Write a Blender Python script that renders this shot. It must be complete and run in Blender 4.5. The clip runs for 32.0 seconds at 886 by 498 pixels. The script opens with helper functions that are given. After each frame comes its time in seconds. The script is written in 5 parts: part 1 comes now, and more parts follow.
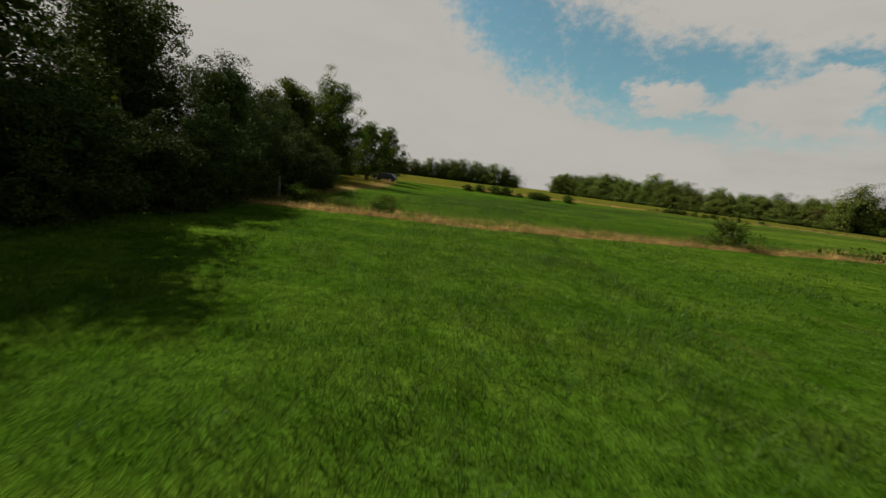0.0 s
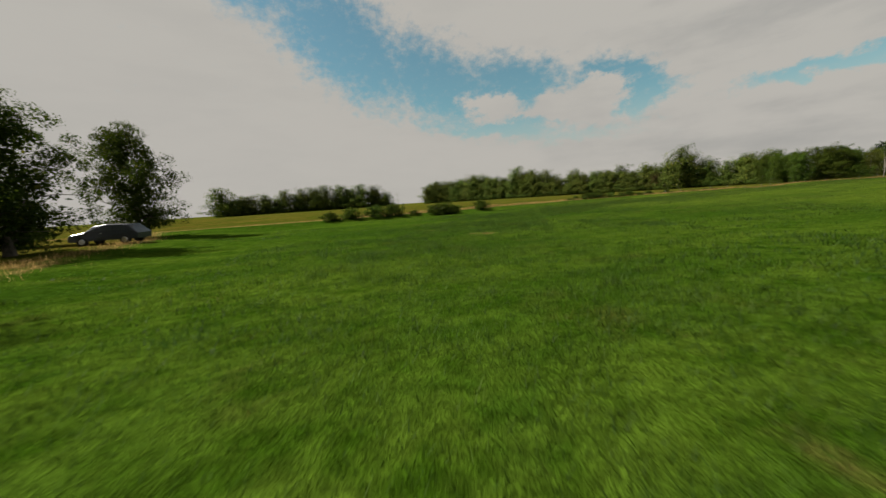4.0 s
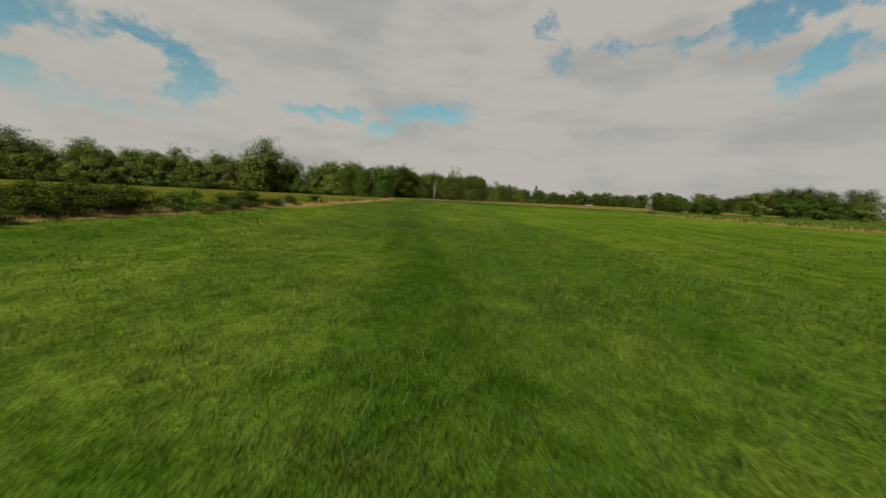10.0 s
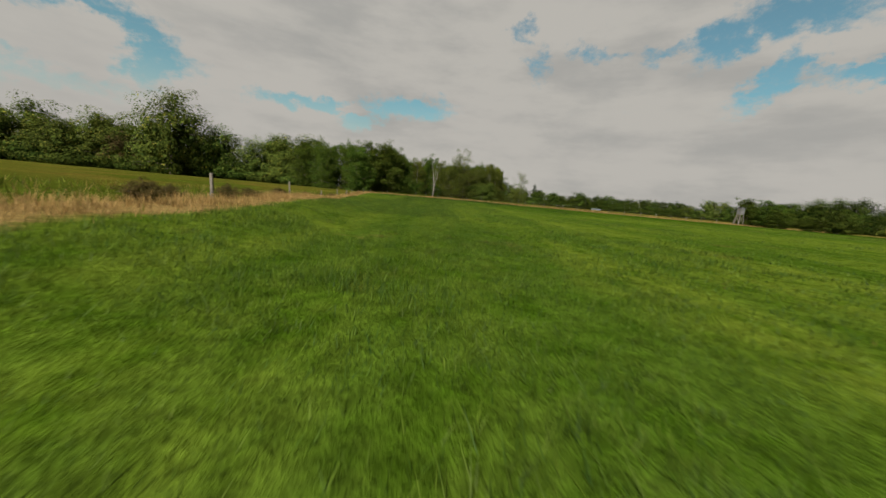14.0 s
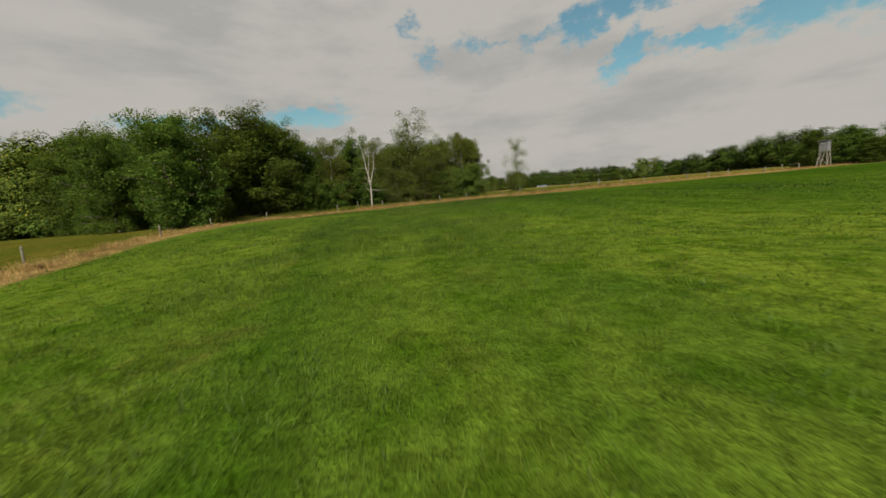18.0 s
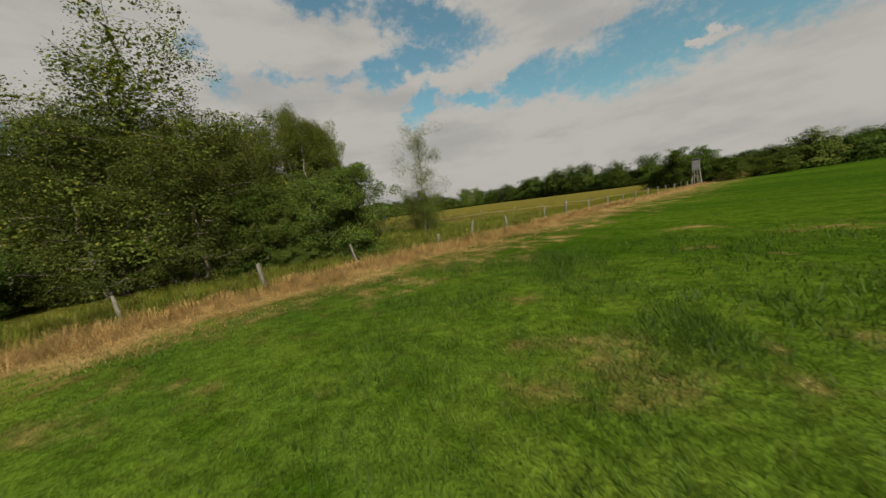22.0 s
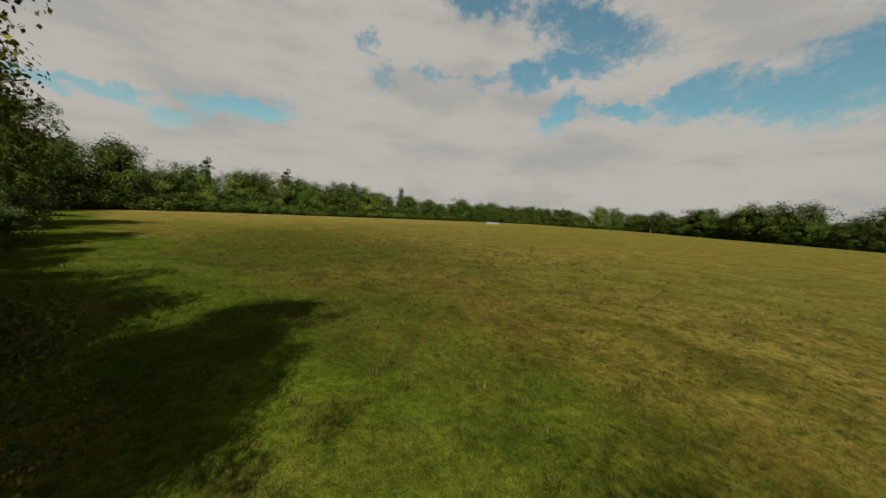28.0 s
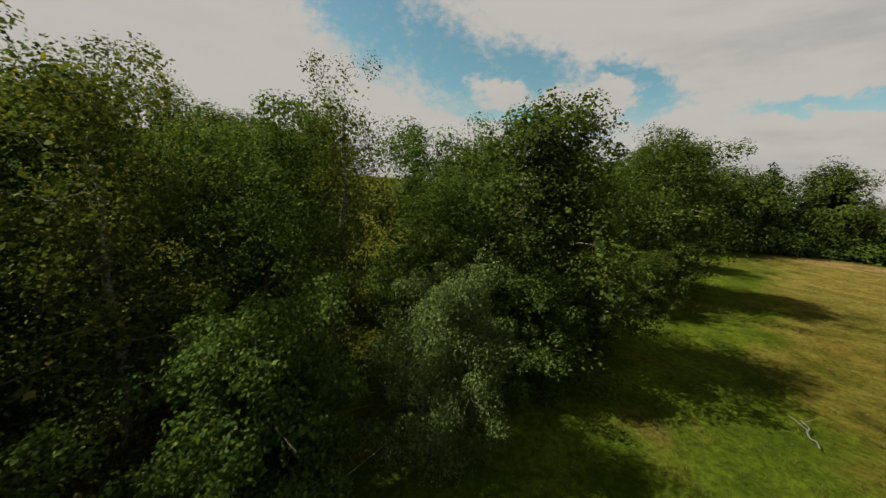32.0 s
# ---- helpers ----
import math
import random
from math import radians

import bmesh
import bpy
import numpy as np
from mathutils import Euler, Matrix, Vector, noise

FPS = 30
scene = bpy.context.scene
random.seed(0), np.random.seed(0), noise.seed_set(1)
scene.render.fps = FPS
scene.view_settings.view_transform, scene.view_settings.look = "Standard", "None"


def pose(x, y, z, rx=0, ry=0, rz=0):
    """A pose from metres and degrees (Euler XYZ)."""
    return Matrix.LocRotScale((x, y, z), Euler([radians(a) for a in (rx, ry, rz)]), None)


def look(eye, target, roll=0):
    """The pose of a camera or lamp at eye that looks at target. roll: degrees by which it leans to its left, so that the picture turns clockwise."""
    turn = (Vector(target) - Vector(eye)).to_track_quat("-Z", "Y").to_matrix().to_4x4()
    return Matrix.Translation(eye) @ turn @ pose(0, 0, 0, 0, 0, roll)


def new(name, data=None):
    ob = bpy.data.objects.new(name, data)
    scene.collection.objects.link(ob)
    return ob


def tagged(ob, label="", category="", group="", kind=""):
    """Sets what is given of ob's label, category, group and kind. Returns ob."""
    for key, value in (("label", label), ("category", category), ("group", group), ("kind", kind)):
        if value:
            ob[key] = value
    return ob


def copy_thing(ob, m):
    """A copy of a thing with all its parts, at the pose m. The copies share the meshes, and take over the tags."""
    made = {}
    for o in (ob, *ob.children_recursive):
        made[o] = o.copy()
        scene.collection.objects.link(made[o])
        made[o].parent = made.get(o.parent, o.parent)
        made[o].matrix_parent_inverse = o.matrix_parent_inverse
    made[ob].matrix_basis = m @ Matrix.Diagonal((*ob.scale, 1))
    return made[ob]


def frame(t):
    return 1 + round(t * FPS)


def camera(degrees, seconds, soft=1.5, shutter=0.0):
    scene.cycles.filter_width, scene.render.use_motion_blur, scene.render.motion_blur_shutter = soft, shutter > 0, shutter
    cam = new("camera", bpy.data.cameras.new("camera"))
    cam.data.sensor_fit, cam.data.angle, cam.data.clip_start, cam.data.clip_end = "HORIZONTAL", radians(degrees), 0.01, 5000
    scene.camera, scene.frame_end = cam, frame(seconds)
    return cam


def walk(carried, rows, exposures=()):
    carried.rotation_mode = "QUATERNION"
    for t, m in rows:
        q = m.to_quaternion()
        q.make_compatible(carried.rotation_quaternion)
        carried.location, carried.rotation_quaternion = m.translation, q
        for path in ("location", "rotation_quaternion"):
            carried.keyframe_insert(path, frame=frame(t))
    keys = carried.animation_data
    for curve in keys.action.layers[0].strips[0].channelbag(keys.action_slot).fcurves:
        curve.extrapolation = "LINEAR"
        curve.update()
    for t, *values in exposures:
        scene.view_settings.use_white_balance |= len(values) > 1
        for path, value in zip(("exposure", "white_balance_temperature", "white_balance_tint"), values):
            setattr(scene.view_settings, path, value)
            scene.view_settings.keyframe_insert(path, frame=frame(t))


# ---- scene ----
cam = camera(105.0, 32.0, soft=1.5, shutter=0.12)
PATH = [
    (0, (1.252, -1.552, 1.979), (1.277, 0.405, 1.569), 7.20),
    (0.5, (1.306, 2.477, 1.832), (1.341, 4.454, 1.530), 3.60),
    (1, (1.435, 6.477, 1.833), (1.488, 8.456, 1.545), 1.60),
    (1.5, (1.627, 10.232, 1.955), (1.722, 12.207, 1.652), 2.10),
    (2, (1.963, 13.920, 1.861), (2.116, 15.885, 1.521), 2.90),
    (2.5, (2.247, 17.456, 1.793), (2.489, 19.410, 1.442), 1.30),
    (3, (2.289, 21.076, 1.784), (2.661, 23.008, 1.423), -1.30),
    (3.5, (2.541, 24.542, 1.752), (3.070, 26.443, 1.425), -2.80),
    (5.5, (12.398, 46.958, 0.986), (13.539, 48.591, 0.803), -5.86),
    (6, (14.51, 50.901, 1.193), (15.792, 52.419, 0.968), -6.13),
    (6.5, (16.868, 54.284, 1.565), (18.288, 55.667, 1.298), -5.82),
    (7, (19.63, 57.48, 1.745), (21.198, 58.687, 1.453), -5.59),
    (7.5, (22.951, 60.283, 1.687), (24.645, 61.291, 1.349), -4.86),
    (8, (27.31, 62.993, 1.472), (29.109, 63.784, 1.102), -4.37),
    (8.5, (32.469, 66.02, 1.262), (34.359, 66.597, 0.956), -1.30),
    (9, (37.943, 68.434, 1.133), (39.889, 68.825, 0.889), 0.85),
    (9.5, (43.31, 70.317, 1.282), (45.279, 70.54, 1.011), 2.17),
    (10, (47.946, 71.843, 1.407), (49.92, 71.959, 1.105), 2.80),
    (10.5, (52.689, 72.961, 1.547), (54.664, 72.999, 1.233), 4.11),
    (11, (57.508, 74.124, 1.731), (59.479, 74.148, 1.393), 5.13),
    (11.5, (62.413, 75.534, 1.437), (64.382, 75.533, 1.086), 5.78),
    (12, (67.565, 77.336, 1.213), (69.535, 77.321, 0.867), 5.76),
    (12.5, (73.135, 78.584, 1.136), (75.106, 78.57, 0.792), 5.78),
    (13, (78.986, 79.767, 0.938), (80.961, 79.743, 0.622), 5.47),
    (13.5, (84.986, 80.762, 0.757), (86.961, 80.728, 0.448), 4.99),
    (14, (91.028, 81.748, 0.766), (93.004, 81.711, 0.457), 5.10),
    (14.5, (96.862, 82.522, 0.972), (98.837, 82.464, 0.662), 3.58),
    (16.5, (119.925, 86.141, 1.582), (121.889, 85.957, 1.249), -3.64),
    (17, (124.97, 85.922, 1.504), (126.925, 85.668, 1.164), -4.54),
    (17.5, (129.87, 85.872, 1.202), (131.81, 85.523, 0.865), -5.13),
    (18, (134.523, 85.508, 1.009), (136.447, 85.063, 0.692), -5.05),
    (18.5, (139.012, 85.12, 1.055), (140.908, 84.557, 0.754), -5.49),
    (19, (143.425, 84.703, 1.085), (145.281, 84.013, 0.8), -6.62),
    (19.5, (147.483, 84.242, 1.237), (149.279, 83.41, 0.95), -8.43),
    (20, (151.617, 83.655, 1.582), (153.337, 82.679, 1.281), -10.74),
    (20.5, (155.357, 82.67, 1.826), (156.982, 81.552, 1.495), -12.00),
    (21, (158.83, 81.359, 1.901), (160.362, 80.118, 1.564), -11.62),
    (21.5, (161.866, 79.909, 1.911), (163.373, 78.63, 1.602), -8.30),
    (22, (164.84, 78.408, 1.981), (166.316, 77.08, 1.743), -7.78),
    (22.5, (167.739, 76.866, 2.156), (169.177, 75.483, 2.009), -8.33),
    (23, (170.382, 75.186, 2.664), (171.79, 73.773, 2.518), -8.90),
    (23.5, (172.813, 73.376, 3.122), (174.233, 71.986, 2.898), -6.57),
    (24, (175.146, 71.726, 3.561), (176.602, 70.383, 3.283), -2.88),
    (24.5, (177.506, 70.215, 3.971), (178.97, 68.883, 3.689), -3.79),
    (25.3, (180.75, 67.30, 4.02), (182.22, 65.98, 3.74), -4.1),
    (26.5, (186.496, 64.405, 3.256), (188.0, 63.116, 2.978), -4.54),
    (27, (188.616, 63.449, 3.113), (190.176, 62.222, 2.865), -4.60),
    (27.5, (190.477, 61.783, 3.115), (192.149, 60.707, 2.898), -1.22),
    (28, (192.349, 60.687, 3.545), (194.161, 59.865, 3.341), 3.54),
    (28.5, (194.532, 59.84, 4.017), (196.468, 59.389, 3.804), 8.50),
    (29, (196.984, 59.493, 4.467), (198.972, 59.449, 4.255), 11.50),
    (29.5, (199.742, 59.646, 4.871), (201.699, 60.009, 4.671), 11.63),
    (30, (202.34, 60.284, 5.398), (204.164, 61.076, 5.188), 11.76),
    (30.5, (204.987, 61.394, 5.888), (206.572, 62.586, 5.63), 11.05),
    (31, (207.517, 63.001, 6.471), (208.809, 64.494, 6.152), 9.68),
    (31.5, (209.968, 64.812, 7.033), (210.971, 66.504, 6.673), 7.30),
    (32, (212.231, 67.289, 7.635), (212.993, 69.097, 7.246), 4.89),
]
walk(cam, [(t, look(eye, target, roll)) for t, eye, target, roll in PATH], exposures=[(0.0, 1.12), (7.0, 1.12), (12.0, 1.10), (19.0, 1.16), (24.0, 1.10), (26.6, 1.24), (28.0, 1.10), (31.0, 1.06), (32.0, 1.24)])

# ---- light: afternoon sun from the north-west, broken cloud ----
SUN_EL, SUN_DIR = radians(43.5), Vector((-0.658, 0.306, 0.688))
sun = new("sun", bpy.data.lights.new("sun", "SUN"))
sun.data.energy, sun.data.angle, sun.data.color = 5.0, radians(0.53), (1.0, 0.93, 0.80)
sun.matrix_world = look(SUN_DIR * 100, (0, 0, 0))

world = bpy.data.worlds.new("sky")
scene.world = world
world.use_nodes = True


class Nodes:
    """A small helper that adds nodes and links to one node tree."""

    def __init__(self, tree):
        self.tree = tree
        tree.nodes.clear()

    def add(self, kind, **sets):
        n = self.tree.nodes.new(kind)
        for key, value in sets.items():
            setattr(n, key, value)
        return n

    def link(self, a, b):
        self.tree.links.new(a, b)

    def put(self, socket, value):
        if isinstance(value, bpy.types.NodeSocket):
            self.tree.links.new(value, socket)
        elif value is not None:
            socket.default_value = value

    def math(self, op, a, b=None, c=None, clamp=False):
        n = self.add("ShaderNodeMath", operation=op, use_clamp=clamp)
        for s, v in zip(n.inputs, (a, b, c)):
            self.put(s, v)
        return n.outputs[0]

    def vec(self, op, a, b=None):
        n = self.add("ShaderNodeVectorMath", operation=op)
        for s, v in zip(n.inputs, (a, b)):
            self.put(s, v)
        return n.outputs["Value"] if op in ("LENGTH", "DOT_PRODUCT") else n.outputs[0]

    def noise(self, vector, scale, detail=2.0, rough=0.5):
        n = self.add("ShaderNodeTexNoise")
        self.put(n.inputs["Vector"], vector)
        n.inputs["Scale"].default_value, n.inputs["Detail"].default_value, n.inputs["Roughness"].default_value = scale, detail, rough
        return n.outputs

    def ramp(self, value, low, high, to_low=0.0, to_high=1.0):
        n = self.add("ShaderNodeMapRange", interpolation_type="SMOOTHSTEP")
        for s, v in zip(n.inputs, (value, low, high, to_low, to_high)):
            self.put(s, v)
        return n.outputs[0]

    def mix(self, factor, a, b, blend="MIX"):
        n = self.add("ShaderNodeMix", data_type="RGBA", blend_type=blend)
        self.put(n.inputs[0], factor)
        self.put(n.inputs[6], a)
        self.put(n.inputs[7], b)
        return n.outputs[2]


def make_sky():
    k = Nodes(world.node_tree)
    out = k.add("ShaderNodeOutputWorld")
    way = k.add("ShaderNodeTexCoord").outputs["Generated"]
    xyz = k.add("ShaderNodeSeparateXYZ")
    k.link(way, xyz.inputs[0])
    x, y, z = xyz.outputs
    # azimuth clockwise from +y, turned by 70 degrees so that the seam lies behind the flight
    c, s = math.cos(radians(70)), math.sin(radians(70))
    xr = k.math("SUBTRACT", k.math("MULTIPLY", x, c), k.math("MULTIPLY", y, s))
    yr = k.math("ADD", k.math("MULTIPLY", x, s), k.math("MULTIPLY", y, c))
    az = k.math("ADD", k.math("DEGREES", k.math("ARCTAN2", xr, yr)), 70.0)
    el = k.math("DEGREES", k.math("ARCSINE", z))
    join = k.add("ShaderNodeCombineXYZ")
    k.link(az, join.inputs[0])
    k.link(el, join.inputs[1])
    flat = k.add("ShaderNodeMapping")
    k.link(join.outputs[0], flat.inputs["Vector"])
    flat.inputs["Scale"].default_value = (0.72, 1.0, 1.0)
    wob = k.vec("SUBTRACT", k.noise(flat.outputs[0], 0.42, 8.0, 0.60)[1], (0.5, 0.5, 0.5))
    place = k.vec("ADD", join.outputs[0], k.vec("MULTIPLY", wob, (8.0, 5.5, 0.0)))

    def ellipse(a, e, half, wide, tilt, soft=0.7):
        m = k.add("ShaderNodeMapping", vector_type="TEXTURE")
        k.link(place, m.inputs["Vector"])
        m.inputs["Location"].default_value = (a, e, 0)
        m.inputs["Rotation"].default_value = (0, 0, radians(tilt))
        m.inputs["Scale"].default_value = (half, wide, 1)
        return k.ramp(k.vec("LENGTH", m.outputs[0]), 1.0 + soft, 1.0 - soft)

    gaps = [(7.7, 22.9, 13.5, 5.8, -32), (21.5, 17.6, 11.0, 5.2, -28), (33.0, 17.1, 8.5, 3.6, -12), (30.4, 10.7, 9.9, 1.3, -4), (49.4, 15.6, 4.5, 1.5, -17),
            (-7.0, 32.0, 10.0, 5.5, -25), (48.0, 15.2, 6.5, 2.5, -20), (50.8, 12.4, 3.1, 2.4, 77), (20.9, 12.3, 4.0, 1.3, -2), (40.2, 8.8, 11.0, 1.2, -3),
            (69.8, 11.6, 8.5, 0.95, 1), (83.0, 12.7, 6.8, 1.6, 5), (75.7, 9.9, 2.8, 1.2, 1)]
    more = [(100.4, 24.4, 2.3, 1.2, 6), (103.5, 20.2, 1.5, 2.4, 10), (111.4, 21.5, 4.2, 0.8, -7), (120.8, 20.8, 4.4, 0.9, 1), (126.5, 21.4, 3.6, 2.0, 15),
            (133.0, 22.6, 5.8, 2.0, -8), (132.4, 16.6, 4.8, 1.6, 34), (140.0, 16.0, 5.0, 1.4, -5), (148.9, 17.0, 5.8, 2.8, 10), (158.3, 16.0, 8.0, 3.2, -8),
            (118.2, 31.0, 7.2, 2.6, -8), (134.6, 26.7, 9.8, 3.2, -20), (166.0, 17.6, 8.5, 4.4, -4), (177.0, 19.0, 10.0, 4.6, -8), (189.0, 18.0, 9.0, 3.4, 0), (172.0, 26.0, 14.0, 4.0, -4)]
    puffs = [(29.4, 14.2, 3.9, 1.9, -8), (40.3, 12.9, 4.2, 2.0, -1), (45.6, 13.9, 3.4, 1.8, 1), (74.8, 11.6, 2.8, 0.7, 2), (171.1, 16.2, 2.0, 0.7, -14),
             (184.0, 15.4, 2.2, 0.8, -10), (150.5, 27.6, 12.5, 3.1, -17), (153.7, 22.5, 5.2, 2.0, -3), (144.0, 19.9, 3.4, 1.7, -3), (138.0, 18.7, 4.0, 1.4, -8)]
    thin = more[:4] + gaps[8:10]
    gaps = [g for g in gaps + more if g not in thin]
    blue = 0.0
    for g in gaps:
        blue = k.math("MAXIMUM", blue, ellipse(*g))
    for g in thin:
        blue = k.math("MAXIMUM", blue, k.math("MULTIPLY", ellipse(*g), 0.62))
    for p in puffs:
        blue = k.math("MULTIPLY", blue, k.math("SUBTRACT", 1.0, ellipse(*p, soft=0.45)))
    wisp = k.noise(flat.outputs[0], 0.9, 8.0, 0.68)[0]
    blue = k.math("MULTIPLY", k.ramp(k.math("ADD", blue, k.math("MULTIPLY", k.math("SUBTRACT", wisp, 0.5), 1.35)), 0.12, 1.0), k.ramp(wisp, 0.62, 0.75, 1.0, 0.75))
    # overhead and behind, the same kind of broken cover
    wide = k.noise(k.vec("MULTIPLY", way, (1.0, 1.0, 1.8)), 2.6, 6.0, 0.55)[0]
    rest = k.math("MULTIPLY", k.ramp(wide, 0.52, 0.60, 0.0, 0.9), k.ramp(el, 36.0, 46.0))
    blue = k.math("MAXIMUM", blue, rest)
    blue = k.math("MULTIPLY", blue, k.ramp(el, 4.0, 15.0, 0.2, 1.0))
    # cloud: bright tops, grey streaked undersides
    streak = k.noise(k.vec("MULTIPLY", join.outputs[0], (0.035, 0.13, 0.0)), 1.0, 5.0, 0.55)[0]
    fine = k.noise(k.vec("MULTIPLY", join.outputs[0], (0.12, 0.3, 0.0)), 1.0, 4.0, 0.6)[0]
    shade = k.ramp(k.math("ADD", k.math("MULTIPLY", streak, 0.75), k.math("MULTIPLY", fine, 0.25)), 0.36, 0.56, 0.0, 1.0)
    grey = k.math("MULTIPLY", k.math("SUBTRACT", 1.0, shade), k.ramp(az, 25.0, 70.0, 0.12, 0.55))
    cloud = k.mix(grey, (0.268, 0.257, 0.235, 1), (0.165, 0.166, 0.16, 1))
    sky = k.add("ShaderNodeTexSky", sky_type="NISHITA", sun_disc=False, sun_elevation=SUN_EL, sun_rotation=radians(295), air_density=1.2, dust_density=0.6, ozone_density=2.0)
    a, b, m = k.add("ShaderNodeBackground"), k.add("ShaderNodeBackground"), k.add("ShaderNodeMixShader")
    tint = k.mix(1.0, sky.outputs[0], (0.80, 1.10, 0.90, 1), "MULTIPLY")
    k.link(tint, a.inputs[0])
    a.inputs[1].default_value = 0.0428
    k.link(cloud, b.inputs[0])
    b.inputs[1].default_value = 0.823
    k.put(m.inputs[0], k.math("SUBTRACT", 1.0, k.math("MULTIPLY", blue, 0.97)))
    k.link(a.outputs[0], m.inputs[1])
    k.link(b.outputs[0], m.inputs[2])
    k.link(m.outputs[0], out.inputs[0])


make_sky()

# ---- materials ----


def material(name):
    m = bpy.data.materials.new(name)
    m.use_nodes = True
    k = Nodes(m.node_tree)
    out = k.add("ShaderNodeOutputMaterial")
    return m, k, out


def principled(k, out, colour, rough=0.8, bump=None, depth=0.02, metal=0.0, spec=0.3):
    p = k.add("ShaderNodeBsdfPrincipled")
    k.put(p.inputs["Base Color"], colour)
    k.put(p.inputs["Roughness"], rough)
    p.inputs["Metallic"].default_value = metal
    p.inputs["Specular IOR Level"].default_value = spec
    if bump is not None:
        b = k.add("ShaderNodeBump")
        b.inputs["Strength"].default_value, b.inputs["Distance"].default_value = 1.0, depth
        k.link(bump, b.inputs["Height"])
        k.link(b.outputs[0], p.inputs["Normal"])
    k.link(p.outputs[0], out.inputs[0])
    return p


def leaf_material(name, dark, light, accent, translucent=0.4, gloss=0.8):
    m, k, out = material(name)
    geo = k.add("ShaderNodeNewGeometry")
    info = k.add("ShaderNodeObjectInfo")
    big = k.noise(geo.outputs["Position"], 0.45, 3.0)[0]
    mixed = k.math("ADD", k.math("MULTIPLY", geo.outputs["Random Per Island"], 0.55), k.math("MULTIPLY", big, 0.5))
    col = k.mix(k.ramp(mixed, 0.2, 0.85), dark, light)
    col = k.mix(k.ramp(geo.outputs["Random Per Island"], 0.9, 1.0), col, accent)
    hue = k.add("ShaderNodeHueSaturation")
    k.put(hue.inputs["Hue"], k.math("ADD", 0.485, k.math("MULTIPLY", info.outputs["Random"], 0.03)))
    k.put(hue.inputs["Value"], k.math("ADD", 0.82, k.math("MULTIPLY", info.outputs["Random"], 0.36)))
    k.link(col, hue.inputs["Color"])
    p = k.add("ShaderNodeBsdfPrincipled")
    k.link(hue.outputs[0], p.inputs["Base Color"])
    p.inputs["Roughness"].default_value, p.inputs["Specular IOR Level"].default_value = gloss, 0.03
    t = k.add("ShaderNodeBsdfTranslucent")
    k.put(t.inputs[0], k.mix(1.0, hue.outputs[0], (1.15, 1.12, 0.6, 1), "MULTIPLY"))
    mx = k.add("ShaderNodeMixShader")
    mx.inputs[0].default_value = translucent
    k.link(p.outputs[0], mx.inputs[1])
    k.link(t.outputs[0], mx.inputs[2])
    k.link(mx.outputs[0], out.inputs[0])
    return m


def bark_material(name, base, dark, ringed=False):
    m, k, out = material(name)
    pos = k.add("ShaderNodeTexCoord").outputs["Object"]
    grain = k.noise(k.vec("MULTIPLY", pos, (9.0, 9.0, 2.0)), 2.0, 5.0, 0.65)[0]
    col = k.mix(k.ramp(grain, 0.35, 0.65), dark, base)
    if ringed:
        marks = k.noise(k.vec("MULTIPLY", pos, (1.6, 1.6, 9.0)), 1.6, 3.0, 0.6)[0]
        col = k.mix(k.ramp(marks, 0.55, 0.62), col, (0.05, 0.045, 0.04, 1))
    principled(k, out, col, 0.85, grain, 0.02)
    return m


OAK_LEAF = leaf_material("oak_leaf", (0.0160, 0.0327, 0.0055, 1), (0.0511, 0.0764, 0.0124, 1), (0.0683, 0.0733, 0.0123, 1))
# Oak leaf brightened: sunlight on the front-lit far woods put into the colour.
LIT_OAK_LEAF = leaf_material("lit_oak_leaf", (0.0190, 0.0360, 0.0065, 1), (0.0760, 0.1010, 0.0165, 1), (0.1610, 0.1571, 0.0283, 1), 0.22)
ALDER_LEAF = leaf_material("alder_leaf", (0.0216, 0.0430, 0.0074, 1), (0.0706, 0.1035, 0.0158, 1), (0.0958, 0.1012, 0.0175, 1))
# Alder leaf with the far woods' front light mixed into its colour.
LIT_ALDER_LEAF = leaf_material("lit_alder_leaf", (0.0215, 0.0400, 0.0078, 1), (0.0880, 0.1150, 0.0190, 1), (0.1909, 0.1835, 0.0365, 1), 0.22)
FRESH_LEAF = leaf_material("small_wood_leaf", (0.0195, 0.0390, 0.0070, 1), (0.0640, 0.0960, 0.0170, 1), (0.1050, 0.1280, 0.0240, 1))
BIRCH_LEAF = leaf_material("birch_leaf", (0.0262, 0.0385, 0.0078, 1), (0.0850, 0.1040, 0.0170, 1), (0.1650, 0.1500, 0.0230, 1), 0.34)
WILLOW_LEAF = leaf_material("willow_leaf", (0.0330, 0.0540, 0.0150, 1), (0.0960, 0.1300, 0.0390, 1), (0.1400, 0.1700, 0.0520, 1), 0.3)
PINE_LEAF = leaf_material("pine_needle", (0.0090, 0.0177, 0.0060, 1), (0.0226, 0.0367, 0.0131, 1), (0.0323, 0.0443, 0.0150, 1), 0.1, 0.6)
TAWNY_LEAF = leaf_material("tawny_leaf", (0.0414, 0.0379, 0.0136, 1), (0.0940, 0.0785, 0.0281, 1), (0.1327, 0.0921, 0.0330, 1), 0.3)
# Darkened leaf copy: the backlit thicket's deep shade is in the colour.
SHADED_THICKET_LEAF = leaf_material("shaded_thicket_leaf", (0.0117, 0.0255, 0.0057, 1), (0.0359, 0.0562, 0.0115, 1), (0.0538, 0.0702, 0.0172, 1), 0.12)
GAP_LEAF = leaf_material("gap_alder_leaf", (0.0190, 0.0330, 0.0062, 1), (0.0700, 0.0900, 0.0150, 1), (0.1150, 0.1180, 0.0210, 1), 0.28)
